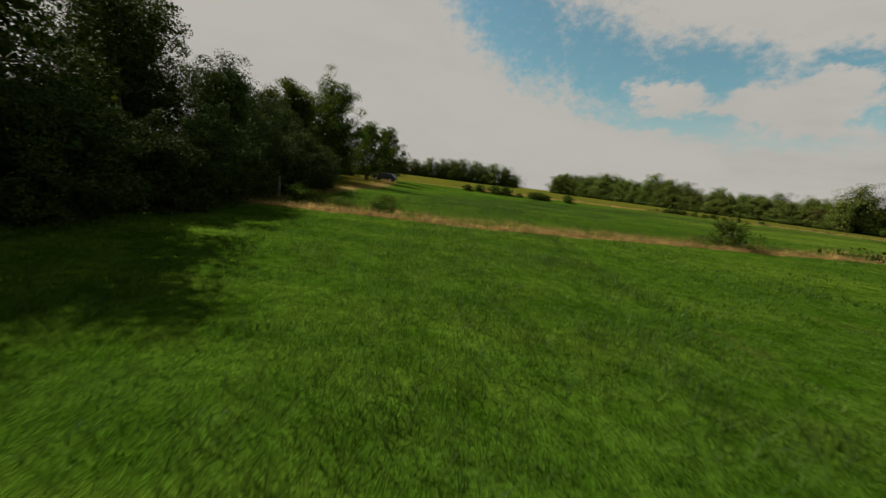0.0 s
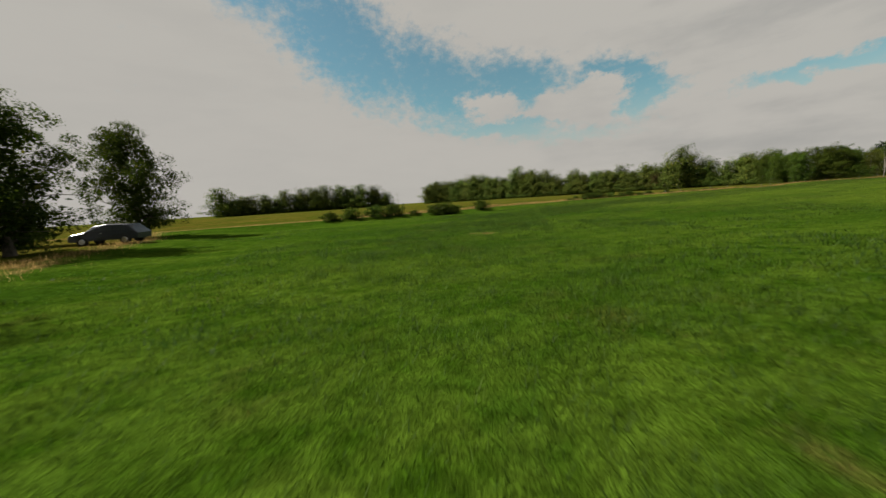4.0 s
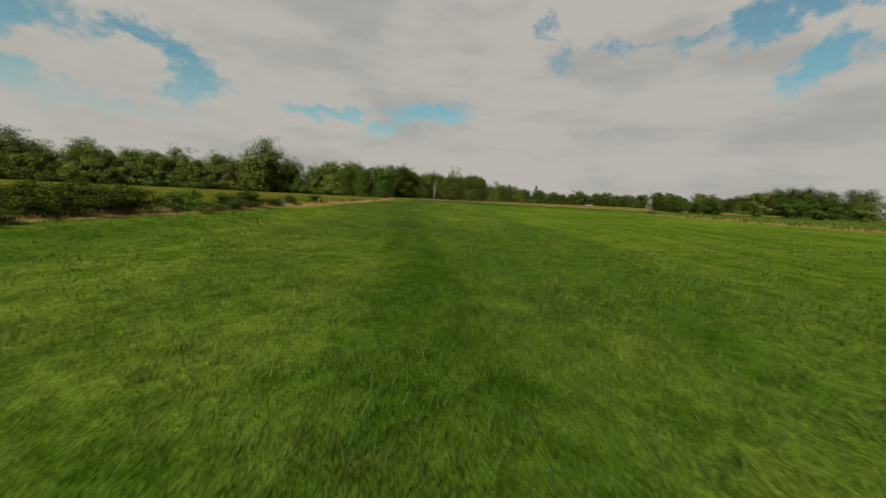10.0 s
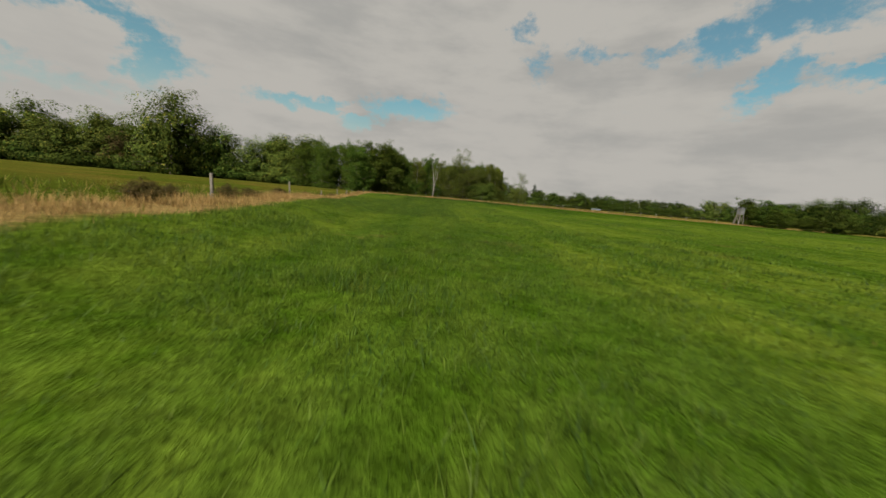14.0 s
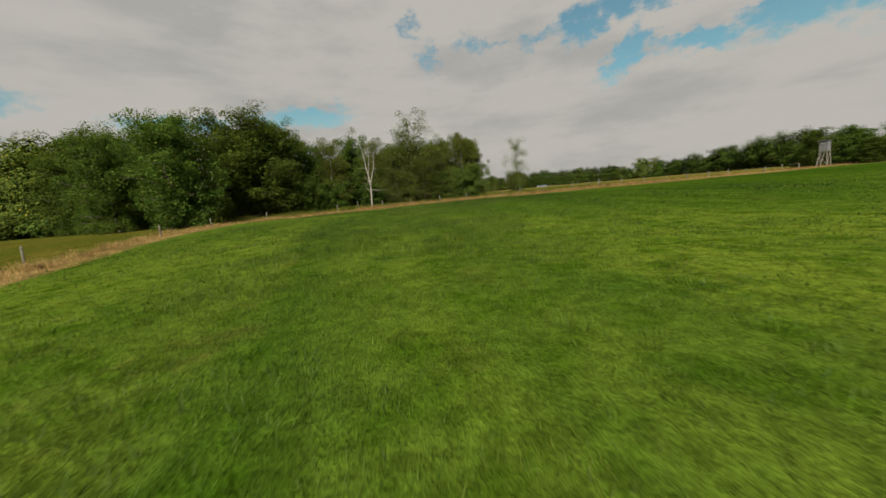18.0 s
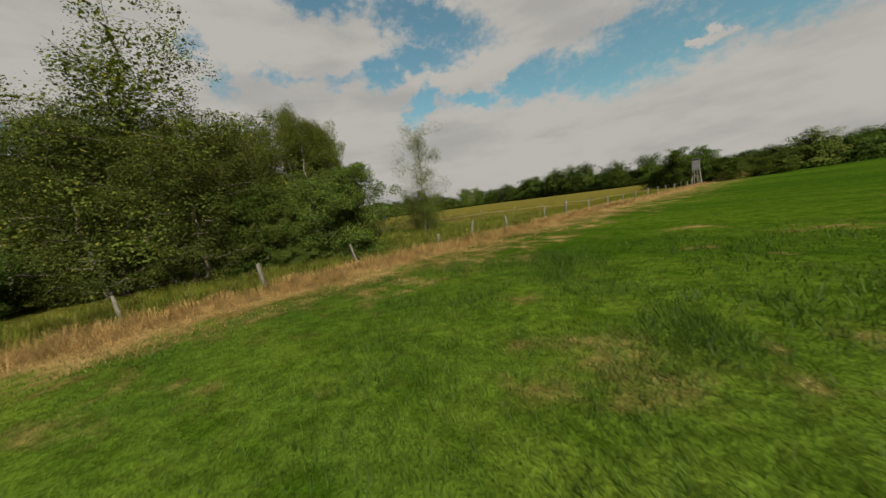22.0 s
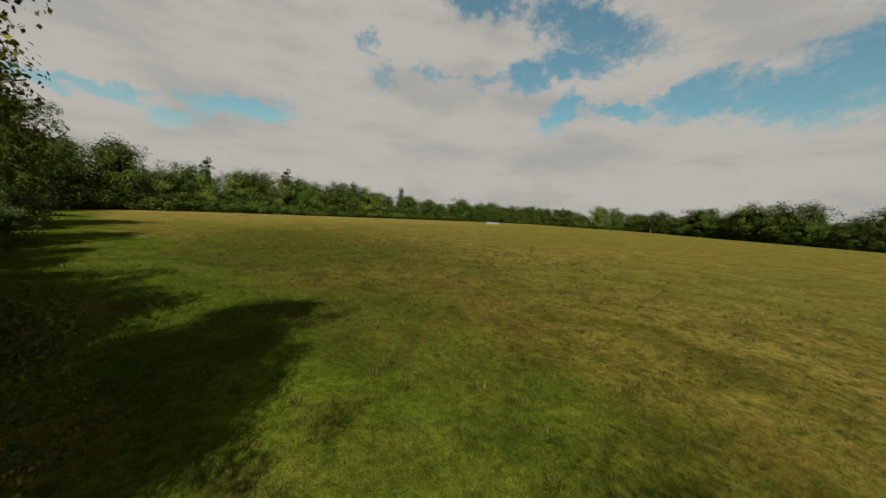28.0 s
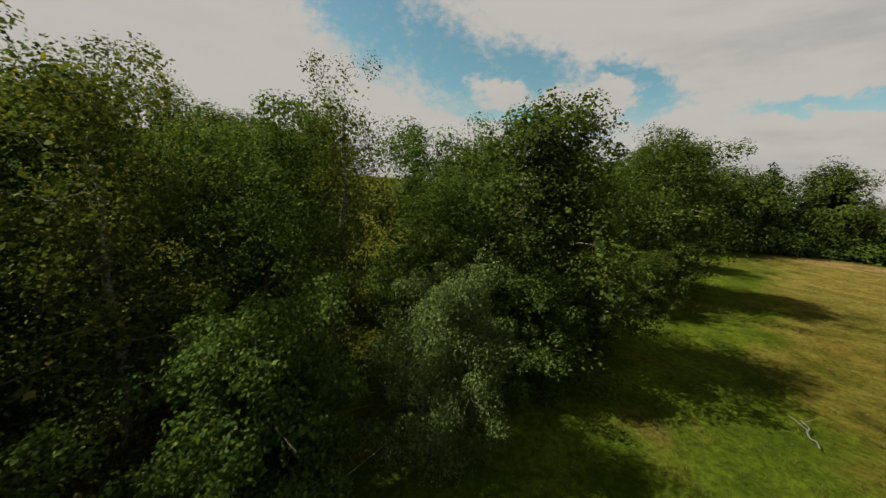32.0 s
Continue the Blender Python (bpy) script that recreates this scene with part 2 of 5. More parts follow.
# Darker oak leaf: shade of backlit east wood and undergrowth put into colour.
DARK_LEAF = leaf_material("dark_woodland_leaf", (0.0120, 0.0245, 0.0040, 1), (0.0430, 0.0640, 0.0090, 1), (0.0700, 0.0760, 0.0120, 1), 0.12)
# Olive alder leaf, also darkened to hold the backlit shade of near trees.
OLIVE_LEAF = leaf_material("olive_leaf", (0.0200, 0.0285, 0.0062, 1), (0.0640, 0.0780, 0.0145, 1), (0.1250, 0.1150, 0.0210, 1), 0.25)
BARK = bark_material("bark", (0.12, 0.10, 0.075, 1), (0.04, 0.034, 0.026, 1))
BIRCH_BARK = bark_material("birch_bark", (0.24, 0.22, 0.185, 1), (0.11, 0.10, 0.085, 1), True)
SAPLING_BARK = bark_material("sapling_bark", (0.42, 0.40, 0.34, 1), (0.20, 0.185, 0.155, 1), True)
WOOD = bark_material("weathered_wood", (0.135, 0.124, 0.102, 1), (0.058, 0.052, 0.042, 1))


def darker_sward(k, xyz):
    """Share of the darker sward: lusher bands, a rut, stands beyond the ditch and in the south-east of the field."""
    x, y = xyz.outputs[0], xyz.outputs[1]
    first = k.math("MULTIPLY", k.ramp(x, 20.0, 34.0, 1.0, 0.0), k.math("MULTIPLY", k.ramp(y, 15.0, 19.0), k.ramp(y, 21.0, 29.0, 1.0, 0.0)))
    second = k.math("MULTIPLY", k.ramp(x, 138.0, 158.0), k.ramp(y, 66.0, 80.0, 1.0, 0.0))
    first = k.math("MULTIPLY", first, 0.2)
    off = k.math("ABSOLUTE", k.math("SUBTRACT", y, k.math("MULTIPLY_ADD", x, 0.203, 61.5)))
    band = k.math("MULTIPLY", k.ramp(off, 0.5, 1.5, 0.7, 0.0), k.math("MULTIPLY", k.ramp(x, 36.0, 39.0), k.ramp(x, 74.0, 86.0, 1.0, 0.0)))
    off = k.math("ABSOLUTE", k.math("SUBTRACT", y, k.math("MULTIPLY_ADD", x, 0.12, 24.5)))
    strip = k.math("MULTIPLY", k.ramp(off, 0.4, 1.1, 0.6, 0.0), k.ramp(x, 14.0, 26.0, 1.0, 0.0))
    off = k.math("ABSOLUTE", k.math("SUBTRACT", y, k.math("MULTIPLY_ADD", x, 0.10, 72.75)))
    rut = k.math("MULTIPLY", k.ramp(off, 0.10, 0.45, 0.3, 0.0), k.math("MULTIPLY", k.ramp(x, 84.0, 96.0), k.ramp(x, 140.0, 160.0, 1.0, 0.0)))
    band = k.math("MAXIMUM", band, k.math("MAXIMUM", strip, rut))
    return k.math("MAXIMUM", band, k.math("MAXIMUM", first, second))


def wood_side(k, pos, xyz):
    """Share of the greener sward in the lee of the small wood, and of the bleached sward in the east of the pasture."""
    x, y = xyz.outputs[0], xyz.outputs[1]
    off = k.math("SUBTRACT", k.math("MULTIPLY_ADD", x, 0.47, -26.2), y)
    uneven = k.math("MULTIPLY", k.math("SUBTRACT", k.noise(pos, 0.13, 4.0, 0.6)[0], 0.5), 26.0)
    green = k.math("MULTIPLY", k.ramp(k.math("ADD", off, uneven), 6.0, 12.5, 1.0, 0.0), k.ramp(x, 190.0, 198.0))
    bleached = k.math("MULTIPLY", k.ramp(k.math("ADD", k.math("MULTIPLY_ADD", y, 0.61, x), uneven), 268.0, 322.0), k.ramp(x, 215.0, 235.0))
    bleached = k.math("MAXIMUM", bleached, k.math("MULTIPLY", k.ramp(k.math("ADD", y, k.math("MULTIPLY", uneven, 0.5)), 42.0, 57.0, 0.6, 0.0), k.ramp(x, 184.0, 192.0)))
    return green, bleached


def ground_material():
    m, k, out = material("ground")
    pos = k.add("ShaderNodeNewGeometry").outputs["Position"]
    zone = k.add("ShaderNodeSeparateColor")
    att = k.add("ShaderNodeAttribute", attribute_name="zone")
    k.link(att.outputs["Color"], zone.inputs[0])
    straw, meadow, rough = zone.outputs[0], zone.outputs[1], zone.outputs[2]
    n1, n2, n3 = k.noise(pos, 0.07, 4.0)[0], k.noise(pos, 0.45, 5.0, 0.6)[0], k.noise(pos, 5.0, 4.0, 0.65)[0]
    n4 = k.noise(pos, 26.0, 3.0, 0.7)[0]
    n5 = k.noise(k.vec("MULTIPLY", pos, (0.05, 0.55, 1.0)), 1.0, 3.0)[0]
    grass = k.mix(k.ramp(k.math("ADD", k.math("MULTIPLY", n1, 0.5), k.math("MULTIPLY", n5, 0.5)), 0.38, 0.62), (0.031, 0.059, 0.006, 1), (0.062, 0.091, 0.010, 1))
    grass = k.mix(k.ramp(n2, 0.58, 0.75, 0.0, 0.7), grass, (0.014, 0.040, 0.004, 1))
    grass = k.mix(k.ramp(k.math("ADD", k.math("MULTIPLY", n2, 0.6), k.math("MULTIPLY", n1, 0.4)), 0.43, 0.34, 0.0, 0.55), grass, (0.055, 0.050, 0.013, 1))
    n6 = k.noise(pos, 1.3, 3.0, 0.6)[0]
    grass = k.mix(k.ramp(n6, 0.42, 0.72, 0.0, 0.75), grass, (0.016, 0.040, 0.0015, 1))
    tone_x = k.add("ShaderNodeSeparateXYZ")
    k.link(pos, tone_x.inputs[0])
    grass = k.mix(k.math("MULTIPLY", k.ramp(tone_x.outputs[0], 54.0, 84.0), k.ramp(tone_x.outputs[0], 138.0, 158.0, 1.0, 0.35)), grass, k.mix(1.0, grass, (1.22, 1.16, 1.1, 1), "MULTIPLY"))
    grass = k.mix(k.ramp(tone_x.outputs[0], 28.0, 52.0, 0.8, 0.0), grass, k.mix(1.0, grass, (0.64, 0.80, 0.6, 1), "MULTIPLY"))
    grass = k.mix(darker_sward(k, tone_x), grass, k.mix(1.0, grass, (0.54, 0.66, 0.5, 1), "MULTIPLY"))
    tan = k.mix(k.ramp(n2, 0.35, 0.65), (0.0370, 0.0360, 0.0050, 1), (0.0940, 0.0780, 0.0140, 1))
    tan = k.mix(k.ramp(k.math("ADD", k.math("MULTIPLY", n1, 0.6), k.math("MULTIPLY", n2, 0.4)), 0.45, 0.58, 0.0, 0.8), tan, (0.030, 0.046, 0.004, 1))
    tan = k.mix(k.ramp(k.noise(pos, 0.16, 4.0, 0.6)[0], 0.54, 0.68, 0.0, 0.6), tan, (0.090, 0.056, 0.013, 1))
    green, bleached = wood_side(k, pos, tone_x)
    tan = k.mix(k.math("MULTIPLY", bleached, 0.8), tan, k.mix(k.ramp(n2, 0.3, 0.7), (0.080, 0.066, 0.015, 1), (0.145, 0.115, 0.030, 1)))
    tan = k.mix(k.math("MULTIPLY", green, 0.9), tan, k.mix(k.ramp(n2, 0.3, 0.7), (0.020, 0.036, 0.003, 1), (0.052, 0.074, 0.006, 1)))
    tan = k.mix(k.math("MULTIPLY", green, k.ramp(k.noise(pos, 0.21, 3.0, 0.5)[0], 0.56, 0.66, 0.0, 0.5)), tan, (0.075, 0.047, 0.016, 1))
    hay = k.mix(k.ramp(n2, 0.3, 0.7), (0.0903, 0.0619, 0.0189, 1), (0.1849, 0.1290, 0.0499, 1))
    weed = k.mix(k.ramp(n2, 0.3, 0.7), (0.0310, 0.0413, 0.0043, 1), (0.0731, 0.0705, 0.0120, 1))
    edge = k.math("MULTIPLY", k.math("SUBTRACT", n2, 0.5), 0.9)
    col = k.mix(k.ramp(k.math("ADD", meadow, edge), 0.35, 0.65), grass, tan)
    col = k.mix(k.ramp(k.math("ADD", rough, edge), 0.35, 0.65), col, weed)
    ragged = k.math("ADD", edge, k.math("MULTIPLY", k.math("SUBTRACT", n6, 0.5), 0.9))
    col = k.mix(k.ramp(k.math("ADD", straw, ragged), 0.30, 0.75), col, hay)
    lump = k.noise(k.vec("MULTIPLY", pos, (1.0, 1.0, 0.2)), 2.3, 4.0, 0.7)[0]
    col = k.mix(k.math("MULTIPLY", meadow, k.ramp(lump, 0.5, 0.66)), col, (0.026, 0.036, 0.005, 1))
    fleck = k.math("MULTIPLY", k.ramp(n3, 0.3, 0.7, 0.68, 1.25), k.ramp(n4, 0.25, 0.75, 0.62, 1.3))
    tone = k.add("ShaderNodeCombineColor")
    for s in tone.inputs:
        k.put(s, fleck)
    col = k.mix(1.0, col, tone.outputs[0], "MULTIPLY")
    height = k.math("ADD", k.math("MULTIPLY", n3, 0.5), k.math("MULTIPLY", n4, 0.5))
    principled(k, out, col, 1.0, height, 0.10, spec=0.0)
    return m


def blade_material(name, low, high, dry, dry_share, scale=0.45, field=False, lee=False):
    m, k, out = material(name)
    geo = k.add("ShaderNodeNewGeometry")
    rnd = geo.outputs["Random Per Island"]
    patch = k.noise(geo.outputs["Position"], scale, 4.0, 0.6)[0]
    lane = k.noise(k.vec("MULTIPLY", geo.outputs["Position"], (0.05, 0.55, 1.0)), 1.0, 3.0)[0]
    col = k.mix(k.ramp(k.math("ADD", k.math("MULTIPLY", rnd, 0.45), k.math("MULTIPLY", k.math("ADD", patch, lane), 0.3)), 0.25, 0.8), low, high)
    col = k.mix(k.math("GREATER_THAN", k.math("ADD", k.math("MULTIPLY", rnd, 0.5), k.math("MULTIPLY", k.math("SUBTRACT", 1.0, patch), 0.5)), 1.0 - dry_share), col, dry)
    mottle = k.ramp(k.noise(geo.outputs["Position"], 2.4, 3.0, 0.6)[0], 0.34, 0.66, 0.62, 1.32)
    grey = k.add("ShaderNodeCombineColor")
    for s in grey.inputs:
        k.put(s, mottle)
    col = k.mix(1.0, col, grey.outputs[0], "MULTIPLY")
    if field:
        at = k.add("ShaderNodeSeparateXYZ")
        k.link(geo.outputs["Position"], at.inputs[0])
        col = k.mix(k.math("MULTIPLY", k.ramp(at.outputs[0], 54.0, 84.0), k.ramp(at.outputs[0], 138.0, 158.0, 1.0, 0.35)), col, k.mix(1.0, col, (1.16, 1.15, 1.05, 1), "MULTIPLY"))
        col = k.mix(k.ramp(at.outputs[0], 28.0, 52.0, 0.8, 0.0), col, k.mix(1.0, col, (0.64, 0.80, 0.6, 1), "MULTIPLY"))
        col = k.mix(darker_sward(k, at), col, k.mix(1.0, col, (0.54, 0.66, 0.5, 1), "MULTIPLY"))
        cool = k.noise(geo.outputs["Position"], 0.8, 4.0, 0.65)[0]
        col = k.mix(k.ramp(cool, 0.52, 0.70, 0.0, 0.75), col, k.mix(rnd, (0.014, 0.046, 0.007, 1), (0.052, 0.108, 0.016, 1)))
        col = k.mix(k.ramp(cool, 0.44, 0.30, 0.0, 0.6), col, k.mix(rnd, (0.060, 0.080, 0.006, 1), (0.132, 0.158, 0.013, 1)))
        n2, n6 = k.noise(geo.outputs["Position"], 0.45, 5.0, 0.6)[0], k.noise(geo.outputs["Position"], 1.3, 3.0, 0.6)[0]
        ragged = k.math("MULTIPLY", k.math("SUBTRACT", k.math("ADD", n2, n6), 1.0), 0.9)
        col = k.mix(k.math("MULTIPLY", k.ramp(k.math("ADD", k.ramp(at.outputs[0], 145.0, 165.0, 0.0, 0.2), ragged), 0.30, 0.75), 0.85), col, dry)
    if lee:
        at = k.add("ShaderNodeSeparateXYZ")
        k.link(geo.outputs["Position"], at.inputs[0])
        green, bleached = wood_side(k, geo.outputs["Position"], at)
        col = k.mix(k.math("MULTIPLY", bleached, 0.7), col, k.mix(rnd, (0.085, 0.068, 0.015, 1), (0.165, 0.130, 0.035, 1)))
        col = k.mix(k.math("MULTIPLY", green, 0.85), col, k.mix(rnd, (0.024, 0.046, 0.003, 1), (0.076, 0.108, 0.007, 1)))
    p = k.add("ShaderNodeBsdfPrincipled")
    k.link(col, p.inputs["Base Color"])
    p.inputs["Roughness"].default_value, p.inputs["Specular IOR Level"].default_value = 0.62, 0.17
    t = k.add("ShaderNodeBsdfTranslucent")
    k.link(col, t.inputs[0])
    mx = k.add("ShaderNodeMixShader")
    mx.inputs[0].default_value = 0.55
    k.link(p.outputs[0], mx.inputs[1])
    k.link(t.outputs[0], mx.inputs[2])
    k.link(mx.outputs[0], out.inputs[0])
    return m


def plain_material(name, colour, rough=0.6, metal=0.0, spread=0.25, scale=8.0):
    m, k, out = material(name)
    pos = k.add("ShaderNodeTexCoord").outputs["Object"]
    n = k.noise(pos, scale, 4.0, 0.6)[0]
    lo = tuple(c * (1 - spread) for c in colour[:3]) + (1,)
    hi = tuple(min(1, c * (1 + spread)) for c in colour[:3]) + (1,)
    principled(k, out, k.mix(k.ramp(n, 0.3, 0.7), lo, hi), rough, n, 0.004, metal)
    return m


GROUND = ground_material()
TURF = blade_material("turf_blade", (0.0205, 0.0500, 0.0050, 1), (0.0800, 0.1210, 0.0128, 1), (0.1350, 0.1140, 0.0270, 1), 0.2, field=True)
STRAW = blade_material("straw_blade", (0.1700, 0.1062, 0.0340, 1), (0.3910, 0.2677, 0.1062, 1), (0.0935, 0.0892, 0.0170, 1), 0.22)
SEDGE = blade_material("sedge_blade", (0.0500, 0.0760, 0.0062, 1), (0.1560, 0.1760, 0.0170, 1), (0.1850, 0.1330, 0.0400, 1), 0.33)
STRAW_DULL = blade_material("bent_blade", (0.0500, 0.0400, 0.0070, 1), (0.1400, 0.1080, 0.0260, 1), (0.0800, 0.0420, 0.0120, 1), 0.3)
PASTURE = blade_material("pasture_blade", (0.0400, 0.0370, 0.0050, 1), (0.1150, 0.0960, 0.0170, 1), (0.0260, 0.0440, 0.0036, 1), 0.52, lee=True)
HERB = leaf_material("ditch_herb", (0.0180, 0.0300, 0.0067, 1), (0.0540, 0.0720, 0.0180, 1), (0.1200, 0.1020, 0.0360, 1))

# ---- plan: boundary lines of the fields, in metres ----
NORTH_EDGE = [(-40, 79.5), (10, 80.5), (23, 81.8), (31, 83), (46, 85), (60, 85.6), (78, 85.8), (100, 87.2), (114, 89.4), (131, 93.2), (145, 95), (163, 95.6), (168, 95.4)]
EAST_EDGE = [(168, 95.4), (174, 88), (176.4, 80), (177.2, 70), (177.6, 50), (178, 20), (178, -20), (178, -400)]
WOOD_EDGE = [(205, 70.1), (215.3, 76), (230, 81), (262, 97), (280, 108)]
DITCH = [(-40, 9.0), (-2, 14.2), (3, 14.4), (8.4, 15.4), (15.5, 17.6), (27, 20.6), (60, 26.6), (120, 35)]
WEST_EDGE = [(-7.5, 16), (-7.0, 35), (-8.0, 50), (-9, 64), (-14, 78)]


def line_gap(px, py, line):
    """Distance of points from a polyline."""
    best = np.full(np.shape(px), 1e9)
    for (ax, ay), (bx, by) in zip(line, line[1:]):
        dx, dy = bx - ax, by - ay
        u = np.clip(((px - ax) * dx + (py - ay) * dy) / (dx * dx + dy * dy), 0, 1)
        best = np.minimum(best, np.hypot(px - ax - u * dx, py - ay - u * dy))
    return best


def over(px, line):
    return np.interp(px, [p[0] for p in line], [p[1] for p in line])


def ditch_gap(px, py):
    return py - over(px, DITCH)


def smooth(v, a, b):
    u = np.clip((v - a) / (b - a), 0, 1)
    return u * u * (3 - 2 * u)


def height(px, py):
    """Height of the ground: nearly level, with a ditch and soft swells."""
    px, py = np.asarray(px, float), np.asarray(py, float)
    swell = 0.05 * np.sin(px * 0.35 + 1.3) * np.sin(py * 0.31) + 0.08 * np.sin(px * 0.061 + py * 0.043)
    d = ditch_gap(px, py)
    cut = -0.5 * np.exp(-((d + 0.2) / 0.8) ** 4) * (px < 118)
    bank = 0.06 * np.exp(-((np.abs(d + 0.2) - 1.3) / 0.35) ** 2) * (px < 118)
    east = -0.12 * np.exp(-((line_gap(px, py, EAST_EDGE[:6]) - 1.8) / 0.9) ** 2) * (py < 92)
    # the mown field lies a little lower than its northern margin
    low = smooth(py, 27, 45) * (1 - smooth(px, 140, 160)) * smooth(px, -12, 0)
    verge = smooth(py - over(px, NORTH_EDGE), -3.5, 0.5) * (1 - smooth(px, 110, 128))
    return swell * 0.6 + cut + bank + east - 0.5 * low * (1 - verge) * (1 - smooth(py, 98, 115))


def zones(px, py):
    """Straw, meadow and rough growth, each 0 to 1."""
    px, py = np.asarray(px, float), np.asarray(py, float)
    north, east = line_gap(px, py, NORTH_EDGE), line_gap(px, py, EAST_EDGE)
    beyond_n = (py > over(px, NORTH_EDGE)) & (px < 200)
    beyond_e = (px > np.interp(-py, [-p[1] for p in EAST_EDGE], [p[0] for p in EAST_EDGE])) & (py < 95)
    beyond_w = (px < np.interp(py, [p[1] for p in WEST_EDGE], [p[0] for p in WEST_EDGE])) & (py > 16)
    d = ditch_gap(px, py)
    past_n = py - over(px, NORTH_EDGE)
    straw = np.maximum((1 - smooth(np.abs(past_n - 1.2), 0.7, 1.9)) * (px < 168) * 0.8, 1 - smooth(east, 0.5, 2.2))
    straw = np.maximum(straw, (1 - smooth(np.abs(np.where(d > 0, d - 0.9, d + 1.3)), 0.25, 0.55)) * (px < 118) * np.where(d > 0, 0.5, 1.0))
    straw = np.maximum(straw, (1 - smooth(line_gap(px, py, WEST_EDGE), 0.6, 1.8)) * 0.5)
    track = 1 - smooth(np.abs(px - 174.9), 0.5, 1.5)
    straw = np.maximum(straw, 0.46 * track * smooth(py, 30, 40) * (1 - smooth(py, 68, 76)))
    straw = np.maximum(straw, (0.20 * smooth(px, 145, 165) + 0.30 * smooth(px, 169, 175)) * (px < 178) * (1 - smooth(py, 84, 92)))
    bare = ((2.4, 23.1, 0.6), (3.5, 23.4, 0.6), (5.3, 23.6, 0.6), (8.4, 27.2, 0.7), (4.2, 29.8, 0.9), (6.1, 29.6, 0.9), (-2.1, 11.1, 0.5), (-0.9, 11.6, 0.5), (-0.3, 12.0, 0.5),
            (13.1, 48, 0.9), (13.9, 47.4, 0.7), (11.9, 53, 1.0), (156.3, 81.4, 0.9), (159.9, 82.8, 1.4), (153.5, 83.1, 0.7), (163.7, 77.6, 1.2))
    burnt = ((163.9, 73.1, 1.2), (166.6, 74.9, 1.2), (166, 79, 0.6), (162.6, 74.5, 0.7), (164.6, 64.8, 1.5), (175.4, 59.7, 1.3), (172.8, 69, 1.0), (171.2, 69.2, 0.9),
             (168.4, 73, 0.8), (168.1, 63.3, 1.4), (174.7, 61.3, 1.4), (174.2, 66.6, 1.2), (172.7, 64.6, 1.3), (174.2, 69.4, 1.0), (172.4, 68.3, 1.0), (101, 84, 1.2), (128, 83, 0.7))
    for n, (cx, cy, r) in enumerate(bare + burnt):
        straw = np.maximum(straw, (0.54 if n < 9 else 0.47) * (1 - smooth(np.hypot(px - cx, (py - cy)), r * 0.2, r * 1.9)))
    far_strip = line_gap(px, py, [(288, 92), (304, 76), (318, 52), (334, 22), (346, -4)])
    straw = np.maximum(straw, 0.95 * (1 - smooth(far_strip, 2.0, 7.0)))
    past = beyond_e & (px > 181) & (py < 66)
    meadow = np.where(beyond_n, 0.62 * smooth(north, 1.0, 3.0), 0) + np.where(beyond_w, 0.7, 0)
    meadow = np.maximum(meadow, np.where(beyond_e, 0.85 * np.where(py > 48, smooth(east, 6.0, 10.0), smooth(east, 1.0, 3.0)), 0))
    meadow = np.maximum(meadow, np.where(px > 200, 0.75, 0))
    meadow = np.where((py > 300) | (px > 340), 0.55, meadow)
    wood = line_gap(px, py, WOOD_EDGE)
    meadow = meadow * (0.76 + 0.24 * smooth(wood, 4.0, 13.0))
    inside = (py > over(px, WOOD_EDGE)) & (px > 180) & (py > 68)
    rough = np.where(beyond_e & (east < 9) & (py > 44), 0.9, 0.0)
    rough = np.maximum(rough, np.where(np.abs(d + 0.2) < 0.8, 1.0, 0) * (px < 118))
    rough = np.maximum(rough, np.where(inside, 0.8, 0))
    return np.clip(straw, 0, 1), np.clip(meadow * (1 - rough), 0, 1), rough


def mesh_from(name, verts, faces, mat, smooth_shade=False):
    """A mesh from arrays; faces all triangles or all quads."""
    me = bpy.data.meshes.new(name)
    verts, faces = np.asarray(verts, np.float32), np.asarray(faces, np.int32)
    n, size = faces.shape
    me.vertices.add(len(verts))
    me.vertices.foreach_set("co", verts.ravel())
    me.loops.add(n * size)
    me.loops.foreach_set("vertex_index", faces.ravel())
    me.polygons.add(n)
    me.polygons.foreach_set("loop_start", np.arange(0, n * size, size, dtype=np.int32))
    if smooth_shade:
        me.polygons.foreach_set("use_smooth", np.ones(n, bool))
    me.update(calc_edges=True)
    me.materials.append(mat)
    return me


def make_ground():
    def steps(lo, hi, fine, low, high):
        inner = list(np.arange(lo, hi + fine / 2, fine))
        inner = list(np.arange(low, lo - 2.0, 4.0)) + inner + list(np.arange(hi + 4.0, high, 4.0))
        lo, hi = inner[0], inner[-1]
        left, right, d = [], [], fine
        while d < 2600:
            d *= 1.35
            left.append(lo - d)
            right.append(hi + d)
        return np.array(left[::-1] + inner + right)

    xs, ys = steps(-24, 236, 0.9, -30, 380), steps(-8, 112, 0.6, -150, 180)
    gx, gy = np.meshgrid(xs, ys)
    px, py = gx.ravel(), gy.ravel()
    w, h = len(xs), len(ys)
    i = (np.arange(h - 1)[:, None] * w + np.arange(w - 1)[None]).ravel()
    me = mesh_from("ground", np.stack([px, py, height(px, py)], 1), np.stack([i, i + 1, i + w + 1, i + w], 1), GROUND, True)
    att = me.color_attributes.new("zone", "FLOAT_COLOR", "POINT")
    straw, meadow, rough = zones(px, py)
    att.data.foreach_set("color", np.stack([straw, meadow, rough, np.ones_like(straw)], 1).astype(np.float32).ravel())
    tagged(new("ground", me), "mown green grass field with dry straw margins and tan pasture", "ground", kind="structure")


make_ground()

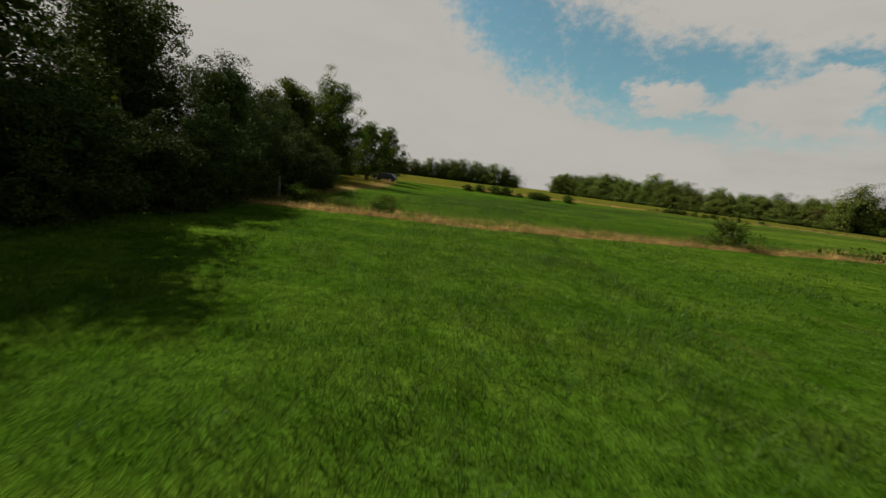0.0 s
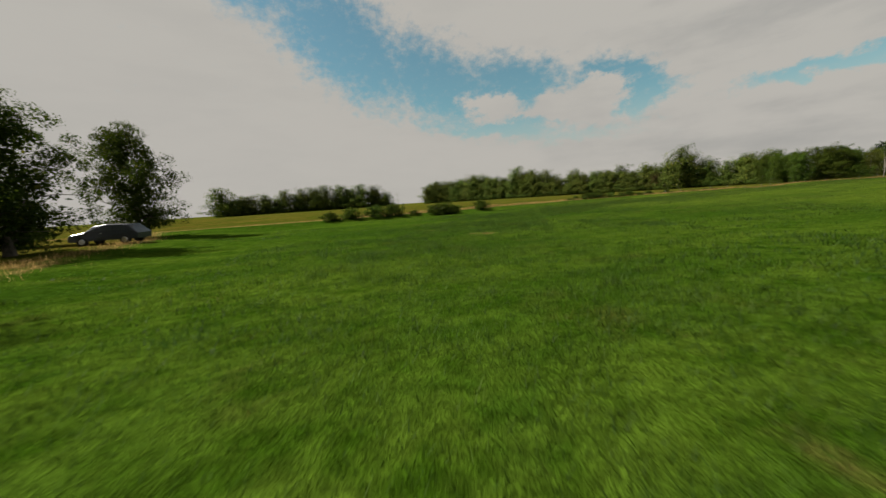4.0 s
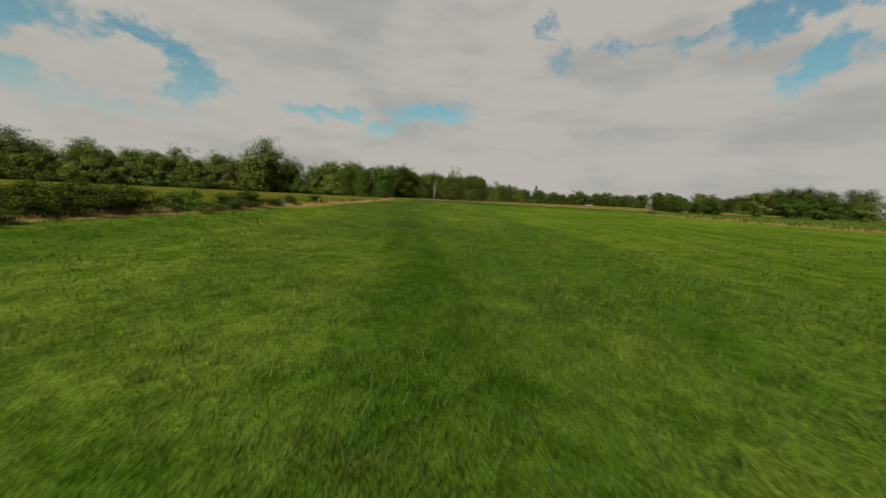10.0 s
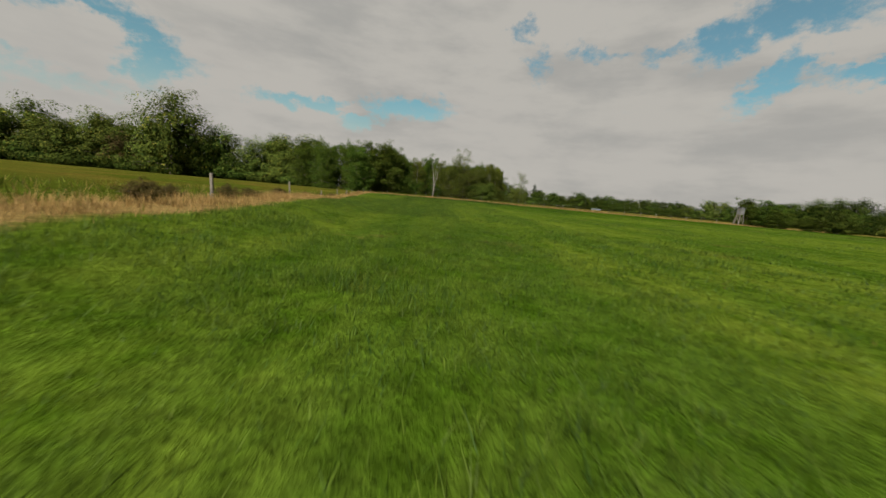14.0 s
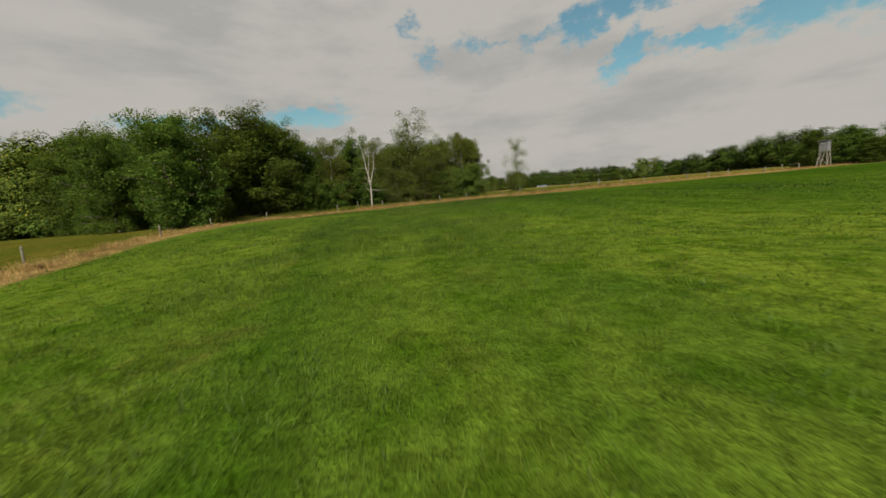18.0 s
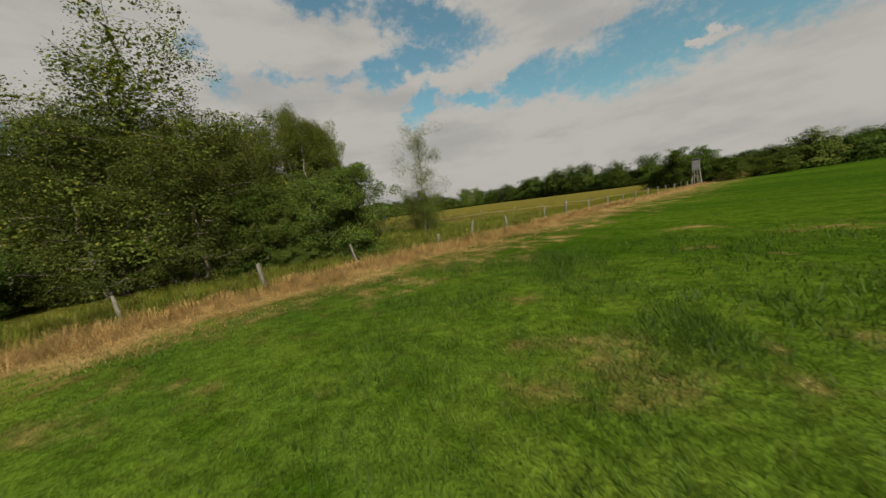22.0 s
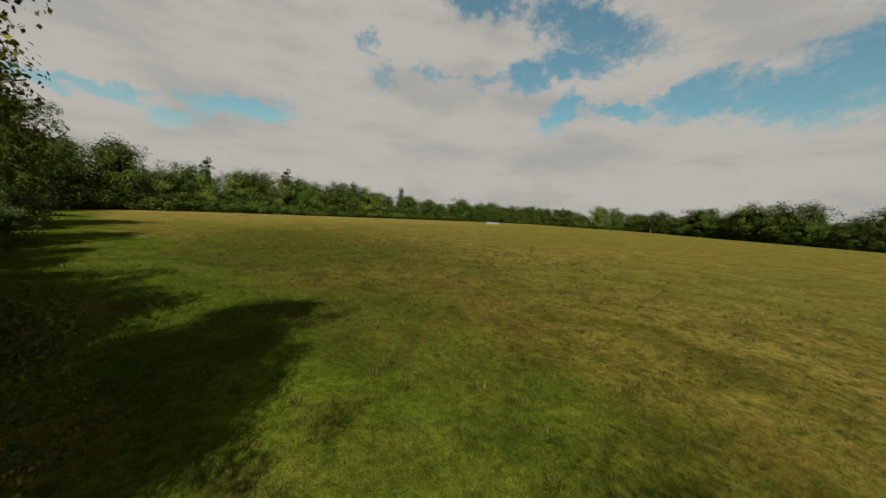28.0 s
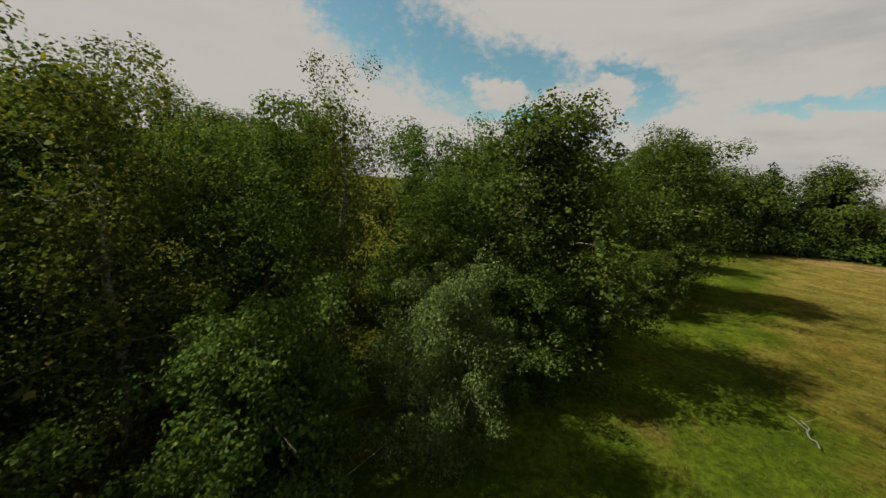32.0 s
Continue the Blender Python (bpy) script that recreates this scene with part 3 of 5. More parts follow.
# ---- trees ----
rng = np.random.default_rng(7)


def tubes(lines, sides=6):
    """Tapered tubes: each line is a list of (x, y, z, radius)."""
    verts, faces, at = [], [], 0
    for line in lines:
        p = np.array(line, float)
        along = np.gradient(p[:, :3], axis=0)
        along /= np.linalg.norm(along, axis=1)[:, None] + 1e-9
        ref = np.where(np.abs(along[:, 2:3]) < 0.9, [[0, 0, 1.0]], [[1.0, 0, 0]])
        a = np.cross(along, ref)
        a /= np.linalg.norm(a, axis=1)[:, None] + 1e-9
        b = np.cross(along, a)
        turn = np.linspace(0, 2 * np.pi, sides, endpoint=False)
        ring = p[:, None, :3] + p[:, None, 3:] * (np.cos(turn)[None, :, None] * a[:, None] + np.sin(turn)[None, :, None] * b[:, None])
        verts.append(ring.reshape(-1, 3))
        for s in range(len(p) - 1):
            for q in range(sides):
                r = (q + 1) % sides
                faces.append((at + s * sides + q, at + s * sides + r, at + (s + 1) * sides + r, at + (s + 1) * sides + q))
        at += len(p) * sides
    return np.concatenate(verts), np.array(faces)


def leaves(centres, size, spread, out=None, stretch=0.62, loose=0.55):
    """One leaf blade (a bent rhomb of two triangles) at each centre, facing roughly along out."""
    n = len(centres)
    face = rng.normal(size=(n, 3))
    if out is not None:
        face = face * loose + out + [0, 0, 0.35]
    face /= np.linalg.norm(face, axis=1)[:, None] + 1e-9
    way = np.cross(face, rng.normal(size=(n, 3)))
    way /= np.linalg.norm(way, axis=1)[:, None] + 1e-9
    side = np.cross(face, way)
    s = np.asarray(size)
    s = (s * (1 + spread * rng.uniform(-1, 1, n)))[:, None]
    tip, base = centres + way * s * stretch, centres - way * s * stretch
    l, r = centres + side * s * 0.42 + face * s * 0.10, centres - side * s * 0.42 + face * s * 0.10
    verts = np.stack([base, r, tip, l], 1).reshape(-1, 3)
    i = np.arange(n)[:, None] * 4
    return verts, np.concatenate([i + [[0, 1, 2]], i + [[0, 2, 3]]], 1).reshape(-1, 3)


def bent(start, end, r0, r1, wig, n=6):
    t = np.linspace(0, 1, n)[:, None]
    p = np.array(start) * (1 - t) + np.array(end) * t
    p[1:-1] += rng.normal(size=(n - 2, 3)) * wig
    return np.concatenate([p, r0 + (r1 - r0) * t], 1)


def grow(h, reach, low, stems, limbs, twigs, per, size, clump, droop=0.0, lean=0.0, round_top=0.5, girth=0.022, fill=1.0, foot_wide=0.6, core=4, far=False, ragged=0.25, steep=1.0):
    """Skeleton and crown of one broad-leaved tree. low: height at which the crown starts, as a share of h."""
    lines, spots = [], []
    for s in range(stems):
        ang = rng.uniform(0, 6.28)
        off = 0.0 if stems == 1 else reach * 0.12
        foot = np.array([off * math.cos(ang), off * math.sin(ang), -0.15])
        out = reach * (0.08 if stems == 1 else 0.35)
        top = np.array([foot[0] + out * math.cos(ang) + lean, foot[1] + out * math.sin(ang), h * rng.uniform(0.84, 0.95)])
        trunk = bent(foot, top, h * girth / math.sqrt(stems), h * 0.003, h * 0.010, 6 if far else 10)
        trunk[0, 3] *= 1.5
        lines.append(trunk)
        for j in range(limbs):
            u = low + (0.97 - low) * ((j + rng.uniform(0.1, 0.9)) / limbs) ** (0.88 if far else 1.0)
            q = np.array([np.interp(u, np.linspace(0, 1, len(trunk)), trunk[:, c]) for c in range(4)])
            v = (u - low) / (1 - low)
            if v < round_top:
                wide = 1 - (1 - foot_wide) * ((round_top - v) / round_top) ** 1.6
            else:
                wide = 1 - 0.84 * ((v - round_top) / (1 - round_top)) ** 1.9
            wide *= reach * rng.uniform(1 - ragged, 1 + ragged * 0.6)
            turn = ang + j * 2.399 + rng.uniform(-0.4, 0.4)
            rise = h * (0.02 + 0.12 * v) * rng.uniform(0.3, 1.2) * steep - droop * wide * 0.25
            tip = q[:3] + np.array([wide * math.cos(turn), wide * math.sin(turn), rise])
            tip[2] = max(tip[2], clump * 0.5)
            limb = bent(q[:3], tip, max(q[3] * (0.55 if steep == 1.0 else 0.34), 0.012), 0.006, wide * 0.05, 3 if far else 6)
            if not (far and j % 2):
                lines.append(limb)
            for m in range(twigs):
                w = rng.uniform(0.2, 1.0)
                b = np.array([np.interp(w, np.linspace(0, 1, len(limb)), limb[:, c]) for c in range(4)])
                e = b[:3] + rng.normal(size=3) * np.array([1, 1, 0.7]) * clump * 0.8 + [0, 0, clump * (0.2 - droop * 0.9)]
                if m % 3 == 0 and not far:
                    lines.append(bent(b[:3], e, max(b[3] * 0.4, 0.006), 0.004, 0.02, 4))
                spots.append(e)
        spots.append(top)
    spots = np.array(spots)
    n = max(1, int(per * fill))
    way = rng.normal(size=(len(spots), n, 3)) + [0, 0, 0.25 - droop]
    way /= np.linalg.norm(way, axis=2)[:, :, None]
    puff = clump * rng.uniform(0.65, 1.25, (len(spots), 1, 1))
    c = spots[:, None] + way * np.array([1, 1, 0.8 + droop * 0.9]) * puff * rng.uniform(0.75 if far else 0.45, 1.05, (len(spots), n, 1)) ** 0.7
    c, way = c.reshape(-1, 3), way.reshape(-1, 3)
    sizes = np.full(len(c), size)
    if core:
        core = core if far else core * 4
        k = np.repeat(spots, core, axis=0) + rng.normal(size=(len(spots) * core, 3)) * clump * 0.3
        c, way = np.concatenate([c, k]), np.concatenate([way, rng.normal(size=k.shape)])
        sizes = np.r_[sizes, np.full(len(k), min(clump * 0.42, size * 1.8))]
    # shaded foliage in the heart of the crown, set back from the outer clumps
    heart = np.repeat(spots, 8 if far else 9, axis=0)
    heart = heart * np.stack([rng.uniform(0.25, 0.76 if far else 0.82, len(heart))] * 2 + [rng.uniform(0.72, 0.97, len(heart))], 1) + rng.normal(size=heart.shape) * clump * 0.25
    if core:
        c, way = np.concatenate([c, heart]), np.concatenate([way, rng.normal(size=heart.shape)])
        sizes = np.r_[sizes, np.full(len(heart), min(clump * 0.5, size * (3.8 if far else 2.6)))]
    if far:
        # distant crowns: the foliage faces outwards from the whole crown
        dome = (c - [0, 0, h * 0.45]) / [reach, reach, h * 0.5]
        way = 0.75 * dome / (np.linalg.norm(dome, axis=1)[:, None] + 1e-6) + 0.35 * way
    keep = c[:, 2] > 0.05
    return lines, leaves(c[keep], sizes[keep], 0.35, way[keep], loose=0.22 if far else 0.55)


def part(name, mesh, parent, label=""):
    ob = new(name, mesh)
    ob.parent = parent
    return tagged(ob, label)


def tree_thing(name, lines, crown, bark, leaf, sides=6, twig=None):
    base = new(name)
    base.empty_display_size = 0.3
    v, f = tubes(lines[:1] if twig else lines, sides if twig else 4)
    part("trunk", mesh_from("trunk", v, f, bark, True), base)
    if twig:
        v, f = tubes(lines[1:], 4)
        part("branching", mesh_from("branching", v, f, twig, True), base)
    v, f = crown
    part("crown", mesh_from("crown", v, f, leaf), base)
    return base


def sown(seed):
    global rng
    rng = np.random.default_rng(seed)


def oak(seed, low=0.15, limbs=28, leaf=None, per=150, size=0.115):
    sown(seed)
    return tree_thing("oak_tree", *grow(11, 4.0, low, 1, limbs, 7, per, size, 0.85, round_top=0.40, foot_wide=0.7), BARK, leaf or OAK_LEAF)


def alder(seed, leaf=None, per=130, size=0.092):
    sown(seed)
    return tree_thing("alder_tree", *grow(10.4, 2.9, 0.02, 2, 19, 6, per, size, 0.74, round_top=0.36, foot_wide=0.75), BARK, leaf or ALDER_LEAF)


def birch(seed, leafy=1.0, h=10.0, reach=2.3, low=0.1, core=3, leaf=0.052, lean=0.0, girth=0.010, steep=1.7, top=0.35):
    sown(seed)
    return tree_thing("birch_tree", *grow(h, reach, low, 1, 26, 6, 170, leaf, 0.52, droop=0.35, lean=lean, round_top=top, girth=girth, fill=leafy, foot_wide=0.7, core=core, ragged=0.35, steep=steep), BIRCH_BARK, BIRCH_LEAF, 6, BARK)


def small_birch(seed):
    sown(seed)
    return tree_thing("birch_sapling", *grow(2.9, 0.95, 0.30, 1, 24, 7, 100, 0.024, 0.23, round_top=0.35, girth=0.009, core=0, lean=0.75), SAPLING_BARK, BIRCH_LEAF, 5, BARK)


def shrub(seed, leaf=None, name="alder_shrub", h=4.7, reach=2.2, size=0.066, per=110, core=3):
    sown(seed)
    return tree_thing(name, *grow(h, reach, 0.03, 4, 12, 6, per, size, 0.44, round_top=0.46, girth=0.02, foot_wide=0.95, core=core), BARK, leaf or ALDER_LEAF, 5)


def bush(seed, leaf=None, name="bush"):
    sown(seed)
    return tree_thing(name, *grow(1.7, 1.4, 0.05, 4, 5, 5, 70, 0.050, 0.3, round_top=0.35, girth=0.02, foot_wide=0.8, core=3), BARK, leaf or ALDER_LEAF, 4)


def far_tree(seed, leaf, h=12.0, reach=5.2, low=0.02, top=0.42, name="woodland_tree"):
    sown(seed)
    return tree_thing(name, *grow(h, reach, low, 1, 32, 3, 84, 0.23, 1.35, round_top=top + 0.1, foot_wide=1.0, core=6, far=True, ragged=0.12, steep=0.6), BARK, leaf, 4)


def pine(seed):
    sown(seed)
    return tree_thing("pine_tree", *grow(15, 2.6, 0.15, 1, 22, 3, 16, 0.5, 0.6, round_top=0.08, droop=0.1, core=1, far=True), BARK, PINE_LEAF, 4)


TEMPLATES = {}


def put(kind, x, y, h_scale, w_scale=None, turn=None, label="", category="tree", group=""):
    """A copy of a template tree at x, y; the first call uses the template itself."""
    build, used = TEMPLATES[kind]
    if used is None:
        used = TEMPLATES[kind][1] = build()
        fresh = True
    else:
        fresh = False
    w_scale = w_scale or h_scale
    turn = random.uniform(0, 6.28) if turn is None else turn
    m = Matrix.Translation((x, y, float(height(x, y)) - 0.05)) @ Matrix.Rotation(turn, 4, "Z") @ Matrix.Diagonal((w_scale, w_scale, h_scale, 1))
    if fresh:
        ob = used
        ob.matrix_basis = m
    else:
        ob = copy_thing(used, Matrix())
        ob.matrix_basis = m
    tagged(ob, label, category, group)
    return ob


for name, build in {
    # oak_low wears a lighter leaf: skylight on its face put into the colour.
    "oak_a": lambda: oak(11), "oak_b": lambda: oak(12), "oak_low": lambda: oak(14, 0.02, 36, FRESH_LEAF, 170, 0.095), "oak_c": lambda: oak(13, 0.08, 27),
    "alder_a": lambda: alder(21), "alder_b": lambda: alder(22), "alder_c": lambda: alder(23),
    "alder_fresh": lambda: alder(26, FRESH_LEAF, 180, 0.074), "alder_young": lambda: alder(27, FRESH_LEAF, 180, 0.074), "shrub_fresh": lambda: shrub(49, FRESH_LEAF, "alder_shrub", 4.7, 2.2, 0.066, 135),
    "alder_near": lambda: alder(29, OLIVE_LEAF, 300, 0.050), "thicket_a": lambda: alder(24, SHADED_THICKET_LEAF), "thicket_b": lambda: alder(25, SHADED_THICKET_LEAF), "thicket_shrub": lambda: shrub(48, SHADED_THICKET_LEAF),
    "birch_a": lambda: birch(31), "birch_b": lambda: birch(32, 0.8), "birch_near": lambda: birch(36, 3.4, 10.0, 2.4, 0.05, 0, 0.040), "shrub_near": lambda: shrub(46, BIRCH_LEAF, "birch_shrub", 4.7, 2.2, 0.036, 230, 0), "shrub_gap": lambda: shrub(47, GAP_LEAF, "alder_shrub", 4.9, 2.3, 0.050, 300, 2), "willow_near": lambda: shrub(45, BIRCH_LEAF, "willow_shrub", 5.2, 2.2, 0.038, 200), "birch_thin": lambda: birch(33, 0.85, 8.7, 1.6, 0.20, 0, 0.040, 0.6, 0.010, 1.6, 0.62),
    "birch_dense": lambda: birch(37, 3.3, 10.0, 2.6, 0.03, 3, 0.042, 0.0, 0.009, 1.4), "sapling": lambda: small_birch(35),
    "shrub_a": lambda: shrub(41), "shrub_b": lambda: shrub(42, OAK_LEAF), "willow": lambda: shrub(43, WILLOW_LEAF, "willow_shrub", 5.2, 2.0, 0.046, 260),
    "bush_a": lambda: bush(51), "bush_b": lambda: bush(52, OAK_LEAF), "weed": lambda: bush(54, TAWNY_LEAF, "dry_weeds"),
    "far_a": lambda: far_tree(61, LIT_ALDER_LEAF), "far_b": lambda: far_tree(62, LIT_OAK_LEAF), "far_c": lambda: far_tree(63, LIT_OAK_LEAF, 13, 5.8, 0.02, 0.45),
    "far_d": lambda: far_tree(64, BIRCH_LEAF, 12, 4.4, 0.03, 0.4), "far_e": lambda: far_tree(65, LIT_ALDER_LEAF, 14, 4.9, 0.02, 0.4), "far_tawny": lambda: far_tree(66, TAWNY_LEAF, 10, 4.2, 0.15, 0.45),
    "dark_a": lambda: far_tree(67, DARK_LEAF, 13, 5.8, 0.02, 0.45), "dark_b": lambda: far_tree(68, DARK_LEAF), "dark_c": lambda: far_tree(69, DARK_LEAF, 12, 5.4, 0.02, 0.4),
    "undergrowth": lambda: far_tree(70, DARK_LEAF, 3.4, 2.7, 0.02, 0.4, "woodland_shrub"), "pine": lambda: pine(71),
}.items():
    TEMPLATES[name] = [build, None]

random.seed(3)
OAK = "tall dark green oak standing by the field track"
WOODS = "dense green woodland edge tree"

# oaks and thicket along the west track
put("oak_a", -12.9, 40.5, 1.0, 0.94, 0.4, OAK, group="oaks by the track")
put("oak_b", -15.6, 36.5, 0.86, 0.98, 1.4, OAK, group="oaks by the track")
put("oak_c", -12.2, 56, 0.78, 0.92, 2.4, "rounded oak beside a parked car", group="oaks by the track")
put("oak_c", -11.0, 69, 0.88, 0.84, 3.9, "rounded oak beside a parked car", group="oaks by the track")
# Thicket trees and shrubs carry the leaf darkened for their shaded side.
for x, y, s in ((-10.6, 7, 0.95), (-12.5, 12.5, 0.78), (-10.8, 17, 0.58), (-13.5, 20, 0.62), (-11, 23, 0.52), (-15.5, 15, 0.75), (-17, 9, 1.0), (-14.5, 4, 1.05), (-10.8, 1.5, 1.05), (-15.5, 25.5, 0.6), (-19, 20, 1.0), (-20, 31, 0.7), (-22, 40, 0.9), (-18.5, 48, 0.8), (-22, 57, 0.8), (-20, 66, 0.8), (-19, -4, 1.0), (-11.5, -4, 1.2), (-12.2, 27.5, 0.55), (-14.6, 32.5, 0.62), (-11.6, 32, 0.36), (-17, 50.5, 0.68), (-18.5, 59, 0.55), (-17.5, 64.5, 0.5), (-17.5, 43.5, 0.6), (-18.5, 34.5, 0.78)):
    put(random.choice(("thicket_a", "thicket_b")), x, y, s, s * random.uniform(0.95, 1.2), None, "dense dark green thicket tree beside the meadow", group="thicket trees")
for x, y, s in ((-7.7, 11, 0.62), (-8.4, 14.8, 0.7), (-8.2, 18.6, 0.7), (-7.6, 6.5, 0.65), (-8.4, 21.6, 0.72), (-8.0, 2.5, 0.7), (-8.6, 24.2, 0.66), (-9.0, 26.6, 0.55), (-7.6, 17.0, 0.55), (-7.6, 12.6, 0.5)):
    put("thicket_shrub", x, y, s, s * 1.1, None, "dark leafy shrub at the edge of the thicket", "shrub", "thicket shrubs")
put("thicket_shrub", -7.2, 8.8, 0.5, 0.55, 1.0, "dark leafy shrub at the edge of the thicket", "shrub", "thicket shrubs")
# shrubs in the ditch and along the north margin
for x, y, h, w in ((17.8, 18.3, 1.15, 1.1), (-1.6, 14.1, 0.66, 0.72), (-3.6, 14.2, 0.5, 0.7), (-5.4, 13.8, 0.7, 0.85), (8.6, 15.6, 0.26, 0.4), (22.2, 19.6, 0.4, 0.5)):
    put("bush_a", x, y, h, w, None, "green bush growing in the grassy ditch", "bush", "ditch bushes")
put("bush_a", -1.8, 16.2, 0.4, 0.5, 2.0, "green bush growing in the grassy ditch", "bush", "ditch bushes")
for x, y, h, w in ((6, 79.5, 1.05, 1.08), (9.3, 80, 1.27, 1.44), (12.3, 80, 1.50, 1.44), (15.2, 80, 1.65, 1.44), (18.7, 80, 0.68, 0.84), (21.4, 79.3, 1.42, 1.32), (23.3, 79.2, 1.58, 1.44), (25, 79.5, 1.20, 1.20), (30.4, 81, 1.58, 1.14), (53.6, 86.4, 0.5, 0.6), (57, 85.8, 0.57, 0.70), (55.8, 87.3, 0.9, 0.8), (58.6, 87, 1.44, 1.30), (60.8, 87.2, 1.61, 1.30), (62.8, 87.0, 1.10, 1.20), (65.6, 86.6, 1.0, 1.20), (68, 86.7, 0.85, 1.00), (70.4, 86.5, 1.05, 1.00), (73.5, 86.6, 0.6, 0.80), (78, 88, 0.80, 0.90), (84.5, 88.3, 0.86, 0.90)):
    h, w = (h * 0.64, w * 0.95) if x < 35 else (h * (0.46 if x < 62 else 0.60), w * 0.9)
    put(random.choice(("bush_a", "bush_b")), x, y, h, w, None, "low rounded bush in the dry field margin", "bush", "margin bushes")

for x, dy, h, w in ((95, 2.2, 0.42, 0.5), (99.5, 1.9, 0.5, 0.55), (101.4, 2.4, 0.38, 0.5), (104.2, 2.0, 0.46, 0.5), (106.8, 2.3, 0.34, 0.6), (110.5, 2.0, 0.4, 0.5), (91.2, 2.4, 0.34, 0.5), (87.0, 2.2, 0.3, 0.5), (119.0, 2.2, 0.36, 0.5), (127.5, 2.0, 0.4, 0.55), (132.8, 1.6, 0.34, 0.5), (145.5, 1.5, 0.36, 0.5)):
    put("weed", x, float(over(x, NORTH_EDGE)) + dy, h * 0.62, w * 0.62, None, "brown withered weeds in the dry field margin", "weeds", "margin weeds")

# the small wood between field and pasture
for kind, x, y, h, w in (("alder_a", 177.0, 96.8, 1.12, 1.6), ("alder_c", 169.5, 100.2, 0.98, 1.1), ("shrub_a", 180.8, 93.0, 0.85, 1.3), ("alder_b", 183, 107, 1.12, 1.15), ("alder_c", 186, 111.5, 1.18, 1.25), ("alder_a", 189, 116, 1.2, 1.3), ("alder_b", 192, 121, 1.2, 1.3), ("alder_a", 176, 109, 0.92, 1.0), ("alder_c", 181, 113, 1.0, 1.1), ("alder_b", 187.5, 103, 1.0, 1.1), ("alder_c", 186, 119, 1.05, 1.1), ("alder_b", 180.5, 99.5, 1.18, 1.3), ("alder_c", 171.5, 101.5, 0.85, 1.0), ("alder_a", 178, 104, 1.05, 1.1), ("alder_c", 184.5, 94, 0.78, 1.2), ("birch_a", 187.5, 89, 1.08, 1.2), ("birch_a", 184, 88.5, 0.98, 1.15), ("birch_b", 186.6, 77.1, 1.28, 1.9), ("alder_near", 187.5, 80.0, 0.9, 1.0), ("alder_near", 185.4, 79.2, 0.8, 1.0), ("alder_near", 184.8, 76.0, 0.66, 0.95), ("alder_near", 186.6, 74.6, 0.8, 1.0), ("alder_near", 188.4, 72.8, 0.85, 1.0), ("birch_a", 188.5, 82.5, 1.08, 1.2), ("alder_near", 190.2, 76.5, 0.95, 1.0), ("birch_a", 190.6, 71.5, 1.0, 1.05), ("birch_dense", 189.6, 68.4, 1.0, 1.0), ("birch_dense", 195.0, 66.2, 1.1, 1.05), ("birch_dense", 192.6, 65.4, 1.0, 0.95), ("birch_dense", 192.0, 68.4, 1.15, 1.05), ("birch_dense", 190.4, 66.6, 1.0, 0.95), ("alder_a", 196.5, 68.8, 1.0, 1.0), ("alder_a", 201.8, 72.8, 1.0, 1.1), ("alder_b", 184.5, 92.0, 0.95, 1.1), ("alder_c", 186.5, 95.5, 1.1, 1.2), ("alder_b", 182.5, 97.0, 1.15, 1.2), ("alder_c", 194.5, 73.5, 0.8, 0.9), ("alder_a", 192, 87, 1.04, 1.1), ("alder_b", 197, 80, 0.95, 1.0), ("alder_young", 198.5, 72.2, 1.04, 1.3), ("birch_b", 203, 75.2, 1.0, 1.1), ("birch_a", 208.2, 76.9, 1.04, 1.2), ("alder_fresh", 206, 82, 1.0, 1.1), ("alder_young", 200.5, 75.5, 0.92, 1.0), ("alder_fresh", 204.8, 78, 0.95, 1.05), ("alder_young", 210.8, 80.5, 0.9, 1.0), ("alder_c", 199, 85, 1.0, 1.1), ("alder_a", 213.5, 86, 1.0, 1.1), ("alder_fresh", 217.5, 80.8, 0.82, 0.9), ("alder_c", 222.5, 87, 0.95, 1.1), ("alder_a", 194.5, 77.5, 0.9, 1.0), ("birch_b", 213.5, 80.2, 1.08, 1.0), ("oak_low", 222.6, 79.9, 1.06, 1.2), ("alder_young", 218, 84, 1.02, 1.25), ("oak_low", 239.5, 86.5, 1.2, 1.42), ("oak_b", 231, 88, 0.95, 0.9), ("alder_c", 212, 89, 1.0, 1.1), ("oak_a", 248, 96, 1.2, 1.1), ("alder_a", 226, 93, 1.0, 1.2), ("birch_a", 200, 92, 1.0, 1.1)):
    put(kind, x, y, h, w, None, {"a": "leafy green alder in the small wood", "b": "slender birch in the small wood", "o": "broad dark green oak at the pasture edge", "s": "leafy alder shrub before the small wood"}[kind[0]], group="small wood")
